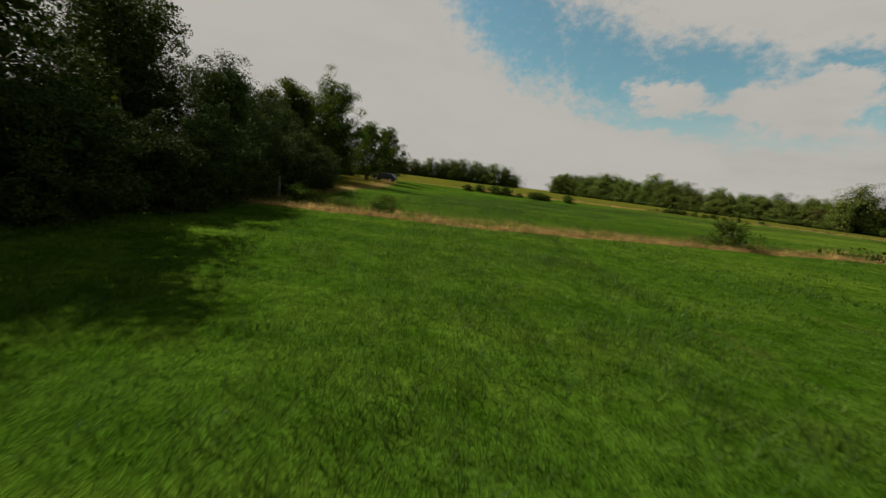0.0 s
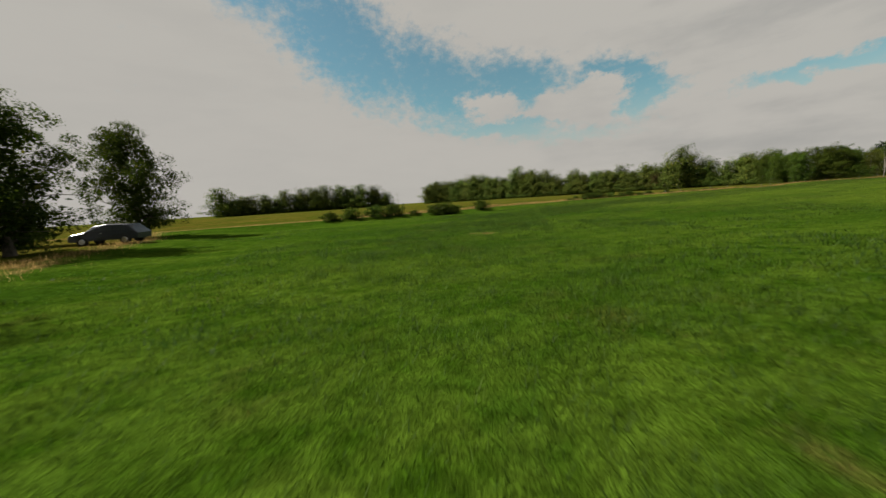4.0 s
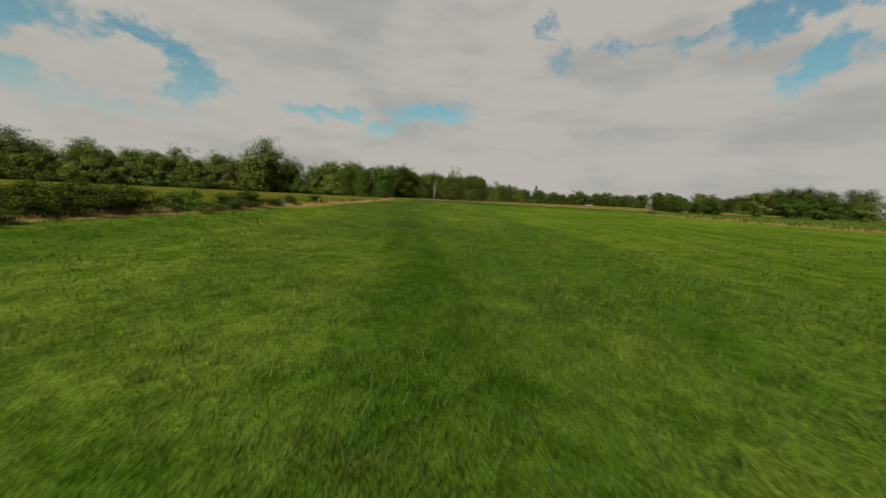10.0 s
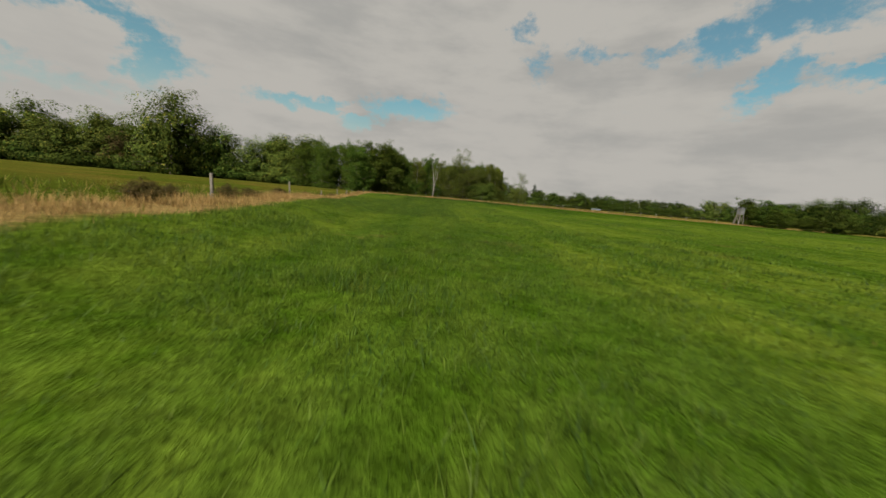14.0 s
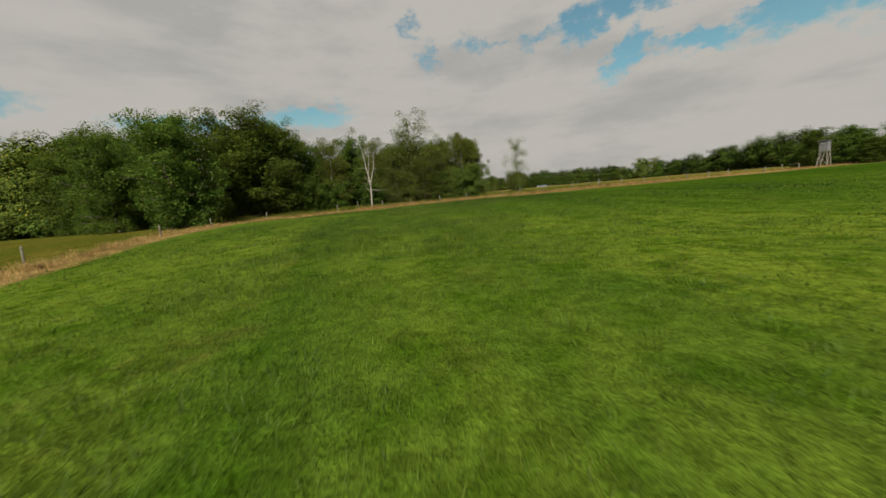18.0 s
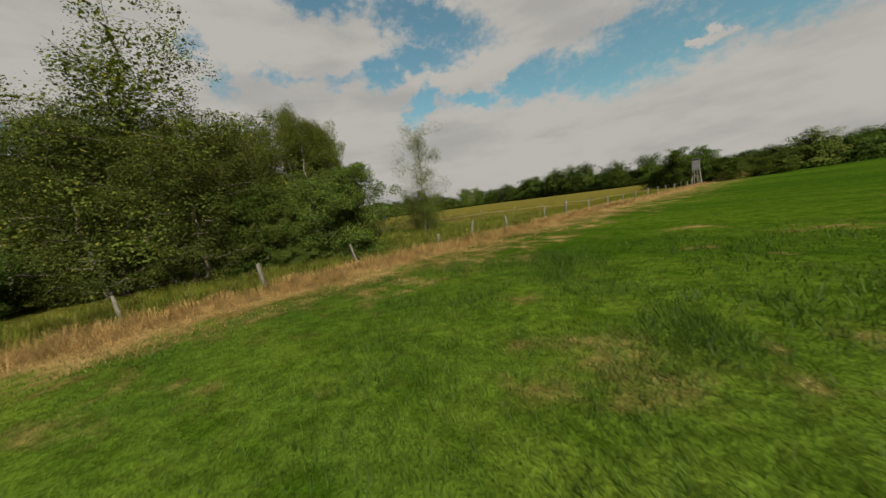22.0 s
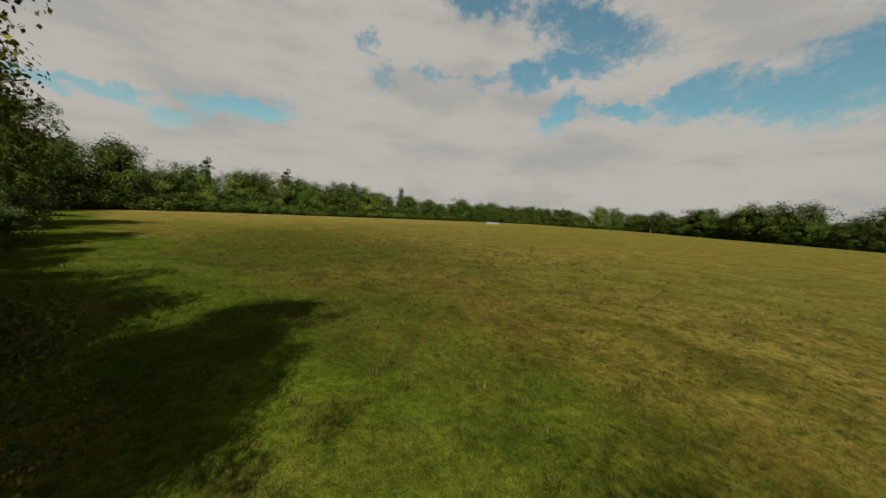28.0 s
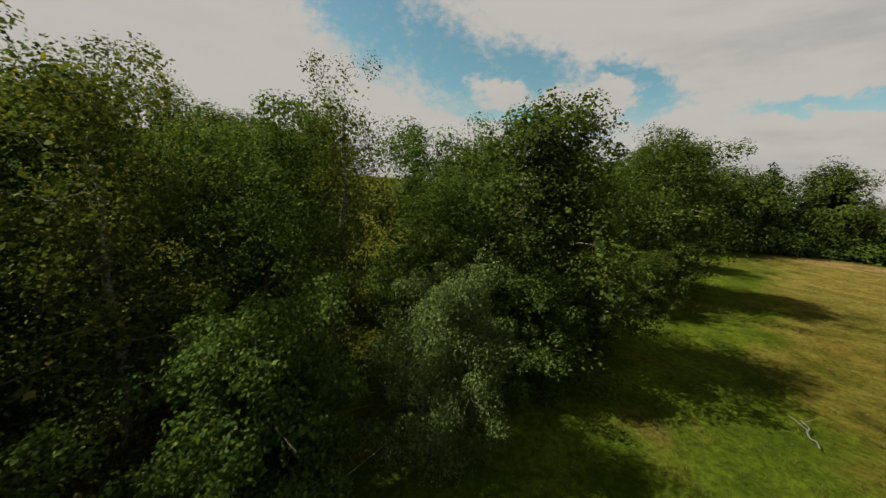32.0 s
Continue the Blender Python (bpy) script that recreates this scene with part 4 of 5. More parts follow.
for kind, x, y, h, w in (("shrub_gap", 182.0, 70.3, 0.96, 1.06), ("shrub_gap", 183.2, 72.4, 0.62, 0.7), ("shrub_gap", 181.3, 72.6, 0.24, 0.4), ("shrub_b", 185.6, 73.6, 0.95, 1.1), ("shrub_a", 183.6, 72.8, 0.62, 0.85), ("shrub_a", 182.6, 88.8, 0.8, 1.0), ("shrub_b", 185.4, 83.4, 0.75, 0.9), ("shrub_b", 194.8, 69.0, 0.7, 0.8), ("willow_near", 191.0, 65.2, 0.42, 0.55), ("shrub_a", 187.5, 76.5, 0.7, 0.8), ("willow", 215.6, 75.4, 1.05, 0.9), ("shrub_fresh", 211.4, 74.8, 1.05, 0.95), ("shrub_fresh", 208.0, 73.0, 0.8, 0.9), ("willow", 205.8, 72.2, 0.7, 0.8), ("shrub_fresh", 219.4, 77.8, 1.0, 1.0), ("shrub_fresh", 202.4, 71.2, 0.75, 0.9), ("shrub_b", 225.0, 79.8, 0.75, 0.9), ("shrub_a", 234.0, 83.2, 0.9, 1.0), ("shrub_b", 199.0, 69.2, 0.7, 0.8), ("shrub_a", 217.4, 79.5, 1.3, 0.9)):
    put(kind, x, y, h, w, None, {"s": "leafy green shrub at the edge of the small wood", "w": "silvery willow shrub at the pasture fence"}[kind[0]], "shrub", "wood edge shrubs")
put("alder_c", 179.8, 95.2, 1.0, 1.25, 0.9, "leafy green alder in the small wood", group="small wood")
put("birch_thin", 187.1, 60.2, 1.0, 1.2, -2.32, "thin-crowned birch standing alone in the tall grass", group="single birches")
put("birch_dense", 196.2, 64.9, 1.0, 0.95, 1.2, "slender birch in the small wood", group="small wood")
put("birch_near", 193.5, 66.2, 1.0, 0.95, 2.5, "slender birch in the small wood", group="small wood")
put("shrub_near", 193.8, 65.2, 0.9, 0.55, 1.7, "leafy green shrub at the edge of the small wood", "shrub", "wood edge shrubs")
put("shrub_near", 187.6, 60.3, 0.78, 0.56, 1.0, "green shrub round the foot of a birch", "shrub")
put("shrub_near", 186.9, 59.5, 0.7, 0.56, 2.0, "green shrub round the foot of a birch", "shrub")
put("bush_a", 179.9, 70.2, 0.62, 0.75, 0.5, "low bright green bramble mound at the foot of a shrub", "bush")
put("sapling", 191.28, 62.4, 1.0, 0.8, -2.32, "thin birch sapling in the tall grass", group="single birches")

put("sapling", 191.7, 63.5, 0.65, 0.6, 0.6, "thin birch sapling in the tall grass", group="single birches")

# woodland edges farther off
FOREST = [(194, 124), (197, 130), (197, 145), (192, 160), (186, 178), (174, 212), (165, 240), (146, 285), (124, 326), (104, 342)]
EAST_WOOD = [(262, 104), (282, 104), (303, 94), (322, 66), (336, 40), (352, 14)]
random.seed(9)


def forest_row(line, step, depth, kinds, lo, hi, label, group, wide=1.0, tall=lambda y: 1.0):
    for (ax, ay), (bx, by) in zip(line, line[1:]):
        n = max(1, round(math.dist((ax, ay), (bx, by)) / step))
        nx, ny = (by - ay), -(bx - ax)
        l = math.hypot(nx, ny)
        for i in range(n):
            u = (i + random.uniform(0.2, 0.8)) / n
            put("undergrowth", ax + (bx - ax) * u + nx / l * 1.4, ay + (by - ay) * u + ny / l * 1.4, random.uniform(0.7, 1.2), step / 4.4, None, "low dense shrub under the woodland edge", "shrub", group + " undergrowth")
            for row in range(depth):
                u = (i + random.uniform(0.1, 0.9)) / n
                back = row * step * 0.9 + random.uniform(0, step * 0.5)
                s = random.uniform(lo, hi) * (1 + 0.10 * row) * tall(ay)
                put(random.choice(kinds), ax + (bx - ax) * u + nx / l * back, ay + (by - ay) * u + ny / l * back, s, s * wide * random.uniform(0.85, 1.15), None, label, group=group)


forest_row(FOREST, 6.6, 2, ("far_a", "far_b", "far_b", "far_c", "far_d", "far_e"), 0.76, 1.06, WOODS, "north wood", 1.15, lambda y: 1.6 if y > 280 else 1.5 if y > 230 else 1.2 if y > 170 else 1.2 if y > 140 else 1.12)
forest_row(EAST_WOOD[2::-1], 7.0, 2, ("dark_a", "dark_b", "dark_c", "dark_a"), 0.95, 1.28, WOODS, "east wood", 0.98)
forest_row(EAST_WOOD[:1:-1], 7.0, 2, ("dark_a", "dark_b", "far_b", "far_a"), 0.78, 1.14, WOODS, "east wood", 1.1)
FAR_EAST = [(352, 14), (372, -20), (395, -60), (400, -112), (345, -142), (305, -132)]
HEDGE = [(302, -126), (275, -122), (252, -118), (232, -111), (217, -111)]
SOUTH = [(330, -330), (260, -310), (190, -300), (150, -330), (100, -350), (60, -360)]
NORTH_WEST = [(76, 368), (34, 376), (0, 378), (-40, 370), (-70, 360)]
forest_row(FAR_EAST, 5.0, 1, ("dark_a", "dark_b", "dark_c", "far_e"), 0.7, 1.1, WOODS, "far east trees", 1.3)
forest_row(HEDGE, 3.8, 1, ("dark_a", "dark_b", "dark_c", "dark_b"), 0.6, 1.3, "dark green tree in a hedge across the pasture", "south hedge", 1.25)
forest_row(SOUTH, 6.0, 1, ("dark_b", "dark_c", "dark_a"), 0.85, 1.35, WOODS, "far south trees", 1.6)
forest_row(NORTH_WEST, 7, 1, ("far_a", "far_b", "far_e"), 1.05, 1.75, WOODS, "far north trees", 1.4)
for x, y, s in ((246, 104, 1.25), (262, 112, 1.3), (281, 112, 1.35), (296, 106, 1.3), (306, 100, 1.35), (318, 84, 1.3), (330, 62, 1.3), (345, 36, 1.2), (360, 10, 1.25), (445, -251, 1.2), (322, -128, 0.85)):
    put("pine", x, y, s * 0.83, s * 0.8, None, "dark pointed conifer rising above the woodland", group="conifers")
for x, y, h, w in ((171, 214, 1.22, 1.0), (172.5, 209, 1.1, 0.9)):
    put("far_a", x, y, h, w, None, "rounded tree rising above the woodland edge", group="north wood")
put("far_c", 187, 156, 1.62, 1.5, None, "large dark oak rising above the woodland edge", group="north wood")
put("far_tawny", 190, 171, 0.95, 1.1, None, "tawny thin-leaved tree at the woodland edge", group="north wood")
put("far_tawny", 193, 167, 0.85, 1.0, None, "tawny thin-leaved tree at the woodland edge", group="north wood")
for x, y, h, w in ((182.3, -1.5, 0.68, 1.15), (185.5, -4.0, 0.46, 1.0), (178.2, -3.5, 0.66, 1.1), (174.8, -2.6, 0.42, 0.9), (181.0, -7, 0.58, 1.1), (188.5, -8, 0.38, 0.9), (172.0, -6.5, 0.34, 0.9), (170.0, -12, 0.3, 0.9)):
    put("alder_b", x, y, h, w, None, "low dark hawthorn behind the raised hide", group="hide hedge")

for kind, x, y, h, w in (("dark_b", 169.5, -11, 0.42, 0.72), ("far_a", 165, -22, 0.62, 0.9), ("dark_a", 160.5, -28, 0.46, 0.8), ("dark_c", 156.5, -34, 0.58, 0.85), ("far_b", 151, -40, 0.6, 0.8), ("dark_b", 147, -47, 0.5, 0.85), ("far_d", 141, -54, 0.62, 0.9), ("dark_a", 136, -61, 0.55, 0.9), ("far_a", 129, -68, 0.6, 1.0), ("dark_c", 121, -76, 0.6, 1.0)):
    put(kind, x, y, h, w, None, "rounded green tree in the hedge beyond the field", group="field hedge")


# ---- built things ----
def box(bm, size, at=(0, 0, 0), turn=(0, 0, 0), bevel=0.0):
    m = pose(*at, *turn) @ Matrix.Diagonal((*size, 1))
    made = bmesh.ops.create_cube(bm, size=1.0, matrix=m)
    if bevel:
        edges = list({e for v in made["verts"] for e in v.link_edges})
        bmesh.ops.bevel(bm, geom=edges, offset=bevel, segments=1, affect="EDGES")


def bar(bm, a, b, width, depth=None, bevel=0.0):
    """A squared bar from a to b."""
    a, b = Vector(a), Vector(b)
    m = Matrix.Translation((a + b) / 2) @ (b - a).to_track_quat("Z", "Y").to_matrix().to_4x4() @ Matrix.Diagonal((width, depth or width, (b - a).length, 1))
    made = bmesh.ops.create_cube(bm, size=1.0, matrix=m)
    if bevel:
        bmesh.ops.bevel(bm, geom=list({e for v in made["verts"] for e in v.link_edges}), offset=bevel, segments=1, affect="EDGES")


def shape(name, fill, mat, parent=None, label=""):
    bm = bmesh.new()
    fill(bm)
    me = bpy.data.meshes.new(name)
    bm.to_mesh(me)
    bm.free()
    me.materials.append(mat)
    ob = new(name, me)
    if parent:
        ob.parent = parent
    return tagged(ob, label)


GREY_BOARD = bark_material("grey_boards", (0.105, 0.108, 0.11, 1), (0.055, 0.056, 0.056, 1))
ROPE = plain_material("white_rope", (0.34, 0.33, 0.28), 0.7, 0.0, 0.1, 40)
PALE = plain_material("white_paint", (0.36, 0.38, 0.42), 0.6, 0.0, 0.12, 3)
POST_DARK = plain_material("dark_plastic", (0.03, 0.03, 0.03), 0.5)
STONE = plain_material("pale_stone", (0.22, 0.21, 0.19), 0.9, 0.0, 0.3, 6)
WIRE = plain_material("wire", (0.25, 0.25, 0.25), 0.5, 0.6)


def post_mesh(seed, wide, tall):
    """A cleft, weathered fence post with a slanted top."""
    r = random.Random(seed)
    bm = bmesh.new()
    rings = []
    for z, s in ((-0.35, 1.05), (0.0, 1.0), (tall * 0.5, 0.97), (tall * 0.93, 0.95), (tall, 0.84)):
        ring = []
        for q in range(7):
            a = q * 6.283 / 7
            k = wide / 2 * s * r.uniform(0.88, 1.1)
            ring.append(bm.verts.new((k * math.cos(a) * 1.15, k * math.sin(a) * 0.85, z + (0.03 * math.cos(a) if z == tall else 0))))
        rings.append(ring)
    for a, b in zip(rings, rings[1:]):
        for q in range(7):
            bm.faces.new((a[q], a[(q + 1) % 7], b[(q + 1) % 7], b[q]))
    bm.faces.new(rings[-1])
    me = bpy.data.meshes.new("post")
    bm.to_mesh(me)
    bm.free()
    me.materials.append(WOOD)
    return me


POSTS = [post_mesh(i, w, h) for i, (w, h) in enumerate(((0.14, 1.0), (0.12, 1.08), (0.16, 0.92), (0.11, 1.0)))]


def fence(name, spots, label, wires=(0.35, 0.75)):
    base = tagged(new(name), label, "fence")
    base.location = (spots[0][0], spots[0][1], 0)
    o = Vector(base.location)
    r = random.Random(len(spots))
    tops = []
    for i, (x, y, lean_x, lean_y, s) in enumerate(spots):
        ob = new("post", POSTS[i % 4])
        ob.parent = base
        z = float(height(x, y))
        ob.matrix_basis = pose(x - o.x, y - o.y, z, lean_y, lean_x, r.uniform(0, 360)) @ Matrix.Scale(s, 4)
        tops.append((ob.matrix_basis, s))
    for h in wires:
        pts = [m @ Vector((0, 0, h)) for m, s in tops]
        line = []
        for a, b in zip(pts, pts[1:]):
            for u in (0, 0.5):
                p = a.lerp(b, u)
                line.append((p.x, p.y, p.z - (0.03 if u else 0), 0.004))
        line.append((*pts[-1], 0.004))
        v, f = tubes([line], 4)
        w = new("wire", mesh_from("wire", v, f, WIRE))
        w.parent = base
    return base


fence("field_fence", [(175.2, 88.0, 3, -4, 0.9), (177.6, 85.6, 5, 2, 0.95), (178.3, 82.6, -5, 3, 0.9), (178.4, 79.0, 4, 0, 0.85), (178.4, 75.1, -12, 5, 1.0), (178.4, 71.3, -14, -4, 0.95), (178.5, 66.4, 6, 2, 0.7), (178.5, 63.8, -11, -6, 1.05), (178.5, 60.2, -4, 3, 1.0), (178.6, 55.4, -6, -3, 1.05)], "weathered wooden posts leaning in tall dry grass", ())
fence("pasture_fence", [(179.5, 50.2, 0, 2, 1.3), (179.1, 46.6, -3, 2, 1.0), (179.0, 42.5, 2, 0, 1.05), (179.0, 38.4, -2, -3, 1.0), (179.1, 34.2, 3, 2, 1.05), (179.0, 30, 0, 2, 1.0), (179.0, 26, -4, 0, 1.05), (179.1, 22, 2, -2, 1.0), (179.0, 18, 3, 2, 1.0), (179.0, 14, -2, 0, 1.05), (179.0, 10, 1, 1, 1.0)], "grey wooden fence posts with wire between field and pasture", (0.9,))
fence("margin_fence", [(62.2, 88.6, 2, 0, 0.7), (75.1, 86.6, -3, 2, 0.65), (82.3, 86.9, 2, -2, 0.7), (90.6, 89.0, -4, 0, 0.8), (102.6, 89.4, 3, 1, 0.85), (112.6, 91.2, 2, 0, 0.8), (124.5, 93.4, -3, 2, 0.8), (137.1, 95.6, 3, 0, 0.9), (141.7, 95.7, 8, 1, 0.85), (149.0, 96.8, -3, 2, 0.7), (157, 96.6, 2, 0, 0.7), (165, 97.0, 4, 2, 0.7), (170.2, 94.2, -3, -2, 0.7)], "weathered wooden posts along a dry grass margin", ())


def electric_fence():
    spots = [(179.6, 49.9), (182.2, 49.8), (185.0, 49.9), (188.0, 51.6), (188.3, 55.5), (188.8, 59.2), (190.25, 60.0), (192.3, 61.4), (194.5, 63.0), (197.2, 64.8), (200, 66.6), (202.7, 68.2), (205.1, 69.6), (207, 70.5), (209, 71.6), (210.6, 72.5), (212.4, 73.6), (214.3, 74.8), (216.6, 75.9), (219, 77), (222, 78.2), (225.5, 79.4), (229, 80.6)]
    base = tagged(new("electric_fence"), "thin dark stakes carrying a white electric rope", "fence")
    base.location = (*spots[0], 0)

    def stake(bm):
        bmesh.ops.create_cone(bm, segments=6, radius1=0.012, radius2=0.012, depth=1.25, matrix=pose(0, 0, 0.375), cap_ends=True)
        for z in (0.35, 0.62, 0.9):
            box(bm, (0.05, 0.02, 0.03), (0.02, 0, z))

    def cap(bm):
        bmesh.ops.create_cone(bm, segments=6, radius1=0.018, radius2=0.012, depth=0.10, matrix=pose(0, 0, 1.04), cap_ends=True)

    def band(bm):
        bmesh.ops.create_cone(bm, segments=6, radius1=0.017, radius2=0.017, depth=0.03, cap_ends=True)

    first = caps = ring = None
    pts = []
    r = random.Random(5)
    for x, y in spots:
        if first is None:
            ob = first = shape("stake", stake, POST_DARK, base)
            tip = caps = shape("insulator", cap, PALE, ob, "white plastic insulator cap")
            bands = ring = shape("ring", band, PALE, ob, "white plastic ring")
            ring.location = (0, 0, 0.42)
        else:
            ob, tip = new("stake", first.data), new("insulator", caps.data)
            bands = new("ring", ring.data)
            bands.location = (0, 0, 0.42)
            ob.parent, tip.parent, bands.parent = base, ob, ob
        ob.matrix_basis = pose(x - spots[0][0], y - spots[0][1], float(height(x, y)), r.uniform(-5, 5), r.uniform(-5, 5), r.uniform(0, 360))
        pts.append(ob.matrix_basis @ Vector((0.03, 0, 0.84)))
    line = []
    for a, b in zip(pts, pts[1:]):
        line += [(*a, 0.004), (*(a.lerp(b, 0.5) - Vector((0, 0, 0.03))), 0.004)]
    line.append((*pts[-1], 0.006))
    v, f = tubes([line], 4)
    w = new("rope", mesh_from("rope", v, f, ROPE))
    w.parent = base


electric_fence()


def raised_hide():
    base = tagged(new("raised_hide"), "grey boarded hunting hide on splayed wooden legs", "hunting hide")
    base.matrix_basis = pose(178.8, 4.4, float(height(178.8, 4.4)), 0, 0, 8)
    w = 0.5
    for sx in (-1, 1):
        for sy in (-1, 1):
            shape("leg", lambda bm: bar(bm, (sx * 0.72, sy * 0.72, -0.2), (sx * w * 0.95, sy * w * 0.95, 2.7), 0.12, bevel=0.012), WOOD, base)
    for s in (-1, 1):
        shape("brace", lambda bm: bar(bm, (-0.68, s * 0.70, 0.2), (0.5, s * 0.5, 2.5), 0.06, 0.04), WOOD, base)
        shape("brace", lambda bm: bar(bm, (s * 0.70, 0.68, 0.2), (s * 0.5, -0.5, 2.5), 0.06, 0.04), WOOD, base)
    shape("platform", lambda bm: box(bm, (1.2, 1.2, 0.09), (0, 0, 2.72), bevel=0.01), WOOD, base)
    wall = shape("cabin", lambda bm: [box(bm, (1.06, 0.05, 1.6), (0, s * 0.51, 3.56)) for s in (-1, 1)] + [box(bm, (0.05, 0.97, 1.6), (s * 0.505, 0, 3.56)) for s in (-1, 1)], GREY_BOARD, base)
    for s in (-1, 1):
        for q in range(6):
            o = new("board", board_mesh())
            o.parent = wall
            o.matrix_basis = pose(-0.45 + q * 0.18, s * 0.546, 3.58 - 0.008 * (q % 3))
            o = new("board", board_mesh())
            o.parent = wall
            o.matrix_basis = pose(s * 0.542, -0.45 + q * 0.18, 3.58 - 0.007 * (q % 3), 0, 0, 90)
        shape("window_flap", lambda bm: box(bm, (0.6, 0.03, 0.30), (0.05, s * 0.575, 3.98), (8 * s, 0, 0), 0.006), WOOD, wall, "weathered tilted window flap")
    shape("roof", lambda bm: box(bm, (1.35, 1.45, 0.06), (0, 0, 4.45), (5, 0, 0), 0.01), GREY_BOARD, base)
    for s in (-1, 1):
        shape("ladder_rail", lambda bm: bar(bm, (s * 0.24, 1.75, -0.1), (s * 0.24, 0.5, 2.8), 0.07), WOOD, base)
    for q in range(7):
        u = (q + 0.6) / 7.4
        shape("rung", lambda bm: bar(bm, (-0.3, 1.75 - 1.25 * u, -0.1 + 2.9 * u), (0.3, 1.75 - 1.25 * u, -0.1 + 2.9 * u), 0.05), WOOD, base)


BOARD = []


def board_mesh():
    if not BOARD:
        bm = bmesh.new()
        box(bm, (0.166, 0.022, 1.62), bevel=0.004)
        me = bpy.data.meshes.new("board")
        bm.to_mesh(me)
        bm.free()
        me.materials.append(GREY_BOARD)
        BOARD.append(me)
    return BOARD[0]


raised_hide()


def parked_car():
    paint = plain_material("car_paint", (0.055, 0.06, 0.07), 0.25, 0.3, 0.08)
    glass = plain_material("car_glass", (0.05, 0.055, 0.06), 0.06, 0.0, 0.05)
    rubber = plain_material("rubber", (0.02, 0.02, 0.02), 0.8)
    alloy = plain_material("alloy", (0.5, 0.5, 0.52), 0.3, 0.9)
    lens = plain_material("lamp_lens", (0.7, 0.7, 0.68), 0.1)
    base = tagged(new("parked_car"), "dark grey estate car parked in the shade under the oaks", "car")
    base.matrix_basis = pose(-10.2, 62.0, float(height(-10.2, 62.0)), 0, 0, 172)
    side = [(-2.15, 0.35), (-2.18, 0.75), (-2.02, 0.92), (-1.55, 1.42), (-0.2, 1.50), (0.55, 1.40), (1.15, 0.98), (2.0, 0.86), (2.17, 0.62), (2.15, 0.33)]

    def hull(bm):
        rows = []
        for y, k in ((-0.86, 0.0), (-0.80, 1.0), (0.80, 1.0), (0.86, 0.0)):
            rows.append([bm.verts.new((x * (0.985 if k == 0 else 1), y * (0.82 if z > 1.0 else 1.0), z - (0.05 if k == 0 and z > 0.5 else 0))) for x, z in side])
        n = len(side)
        for a, b in zip(rows, rows[1:]):
            for i in range(n):
                bm.faces.new((a[i], a[(i + 1) % n], b[(i + 1) % n], b[i]))
        bm.faces.new(rows[0][::-1])
        bm.faces.new(rows[-1])
        bmesh.ops.recalc_face_normals(bm, faces=bm.faces)

    shape("body", hull, paint, base)
    for s in (-1, 1):
        for x0, x1 in ((-1.45, -0.62), (-0.55, 0.30), (0.36, 0.9)):
            def pane(bm):
                top = 1.40 if x1 < 0.5 else 1.30
                vs = [bm.verts.new(c) for c in ((x0, s * 0.80, 1.0), (x1, s * 0.80, 1.0), (min(x1, 0.62), s * 0.715, top), (x0 + (0.16 if x0 < -1 else 0), s * 0.715, top))]
                f = bm.faces.new(vs)
                r = bmesh.ops.extrude_face_region(bm, geom=[f])
                bmesh.ops.translate(bm, verts=[g for g in r["geom"] if isinstance(g, bmesh.types.BMVert)], vec=(0, s * 0.02, 0))
            shape("side_window", pane, glass, base)
        shape("headlight", lambda bm: box(bm, (0.12, 0.34, 0.14), (2.08, s * 0.6, 0.70), (0, 0, 0), 0.03), lens, base)
        shape("door_handle", lambda bm: box(bm, (0.2, 0.03, 0.03), (0.1, s * 0.87, 0.86)), alloy, base)
        for x in (-1.3, 1.32):
            tyre = shape("wheel", lambda bm: bmesh.ops.create_cone(bm, segments=20, radius1=0.32, radius2=0.32, depth=0.2, cap_ends=True, matrix=pose(x, s * 0.80, 0.32, 90)), rubber, base)
            shape("rim", lambda bm: bmesh.ops.create_cone(bm, segments=12, radius1=0.2, radius2=0.17, depth=0.03, cap_ends=True, matrix=pose(x, s * 0.91, 0.32, -90 * s)), alloy, tyre, "silver alloy rim")
    shape("windscreen", lambda bm: box(bm, (0.62, 1.28, 0.02), (0.86, 0, 1.20), (0, 35.5, 0)), glass, base)
    shape("bumper", lambda bm: box(bm, (0.14, 1.66, 0.22), (2.14, 0, 0.46), (0, 0, 0), 0.04), paint, base)


parked_car()


def white_barrier():
    faded = plain_material("faded_paint", (0.17, 0.20, 0.25), 0.7, 0.0, 0.15, 3)
    base = tagged(new("white_barrier"), "low faded white-blue slatted barrier at the far pasture edge", "fence")
    base.matrix_basis = pose(330, -30, 0, 0, 0, 62)
    for q in range(5):
        shape("post", lambda bm: box(bm, (0.12, 0.12, 1.3), (q * 1.4, 0, 0.55)), faded, base)
    for z in (0.35, 0.65, 0.95):
        shape("rail", lambda bm: box(bm, (5.8, 0.05, 0.14), (2.8, 0.09, z)), faded, base)


white_barrier()


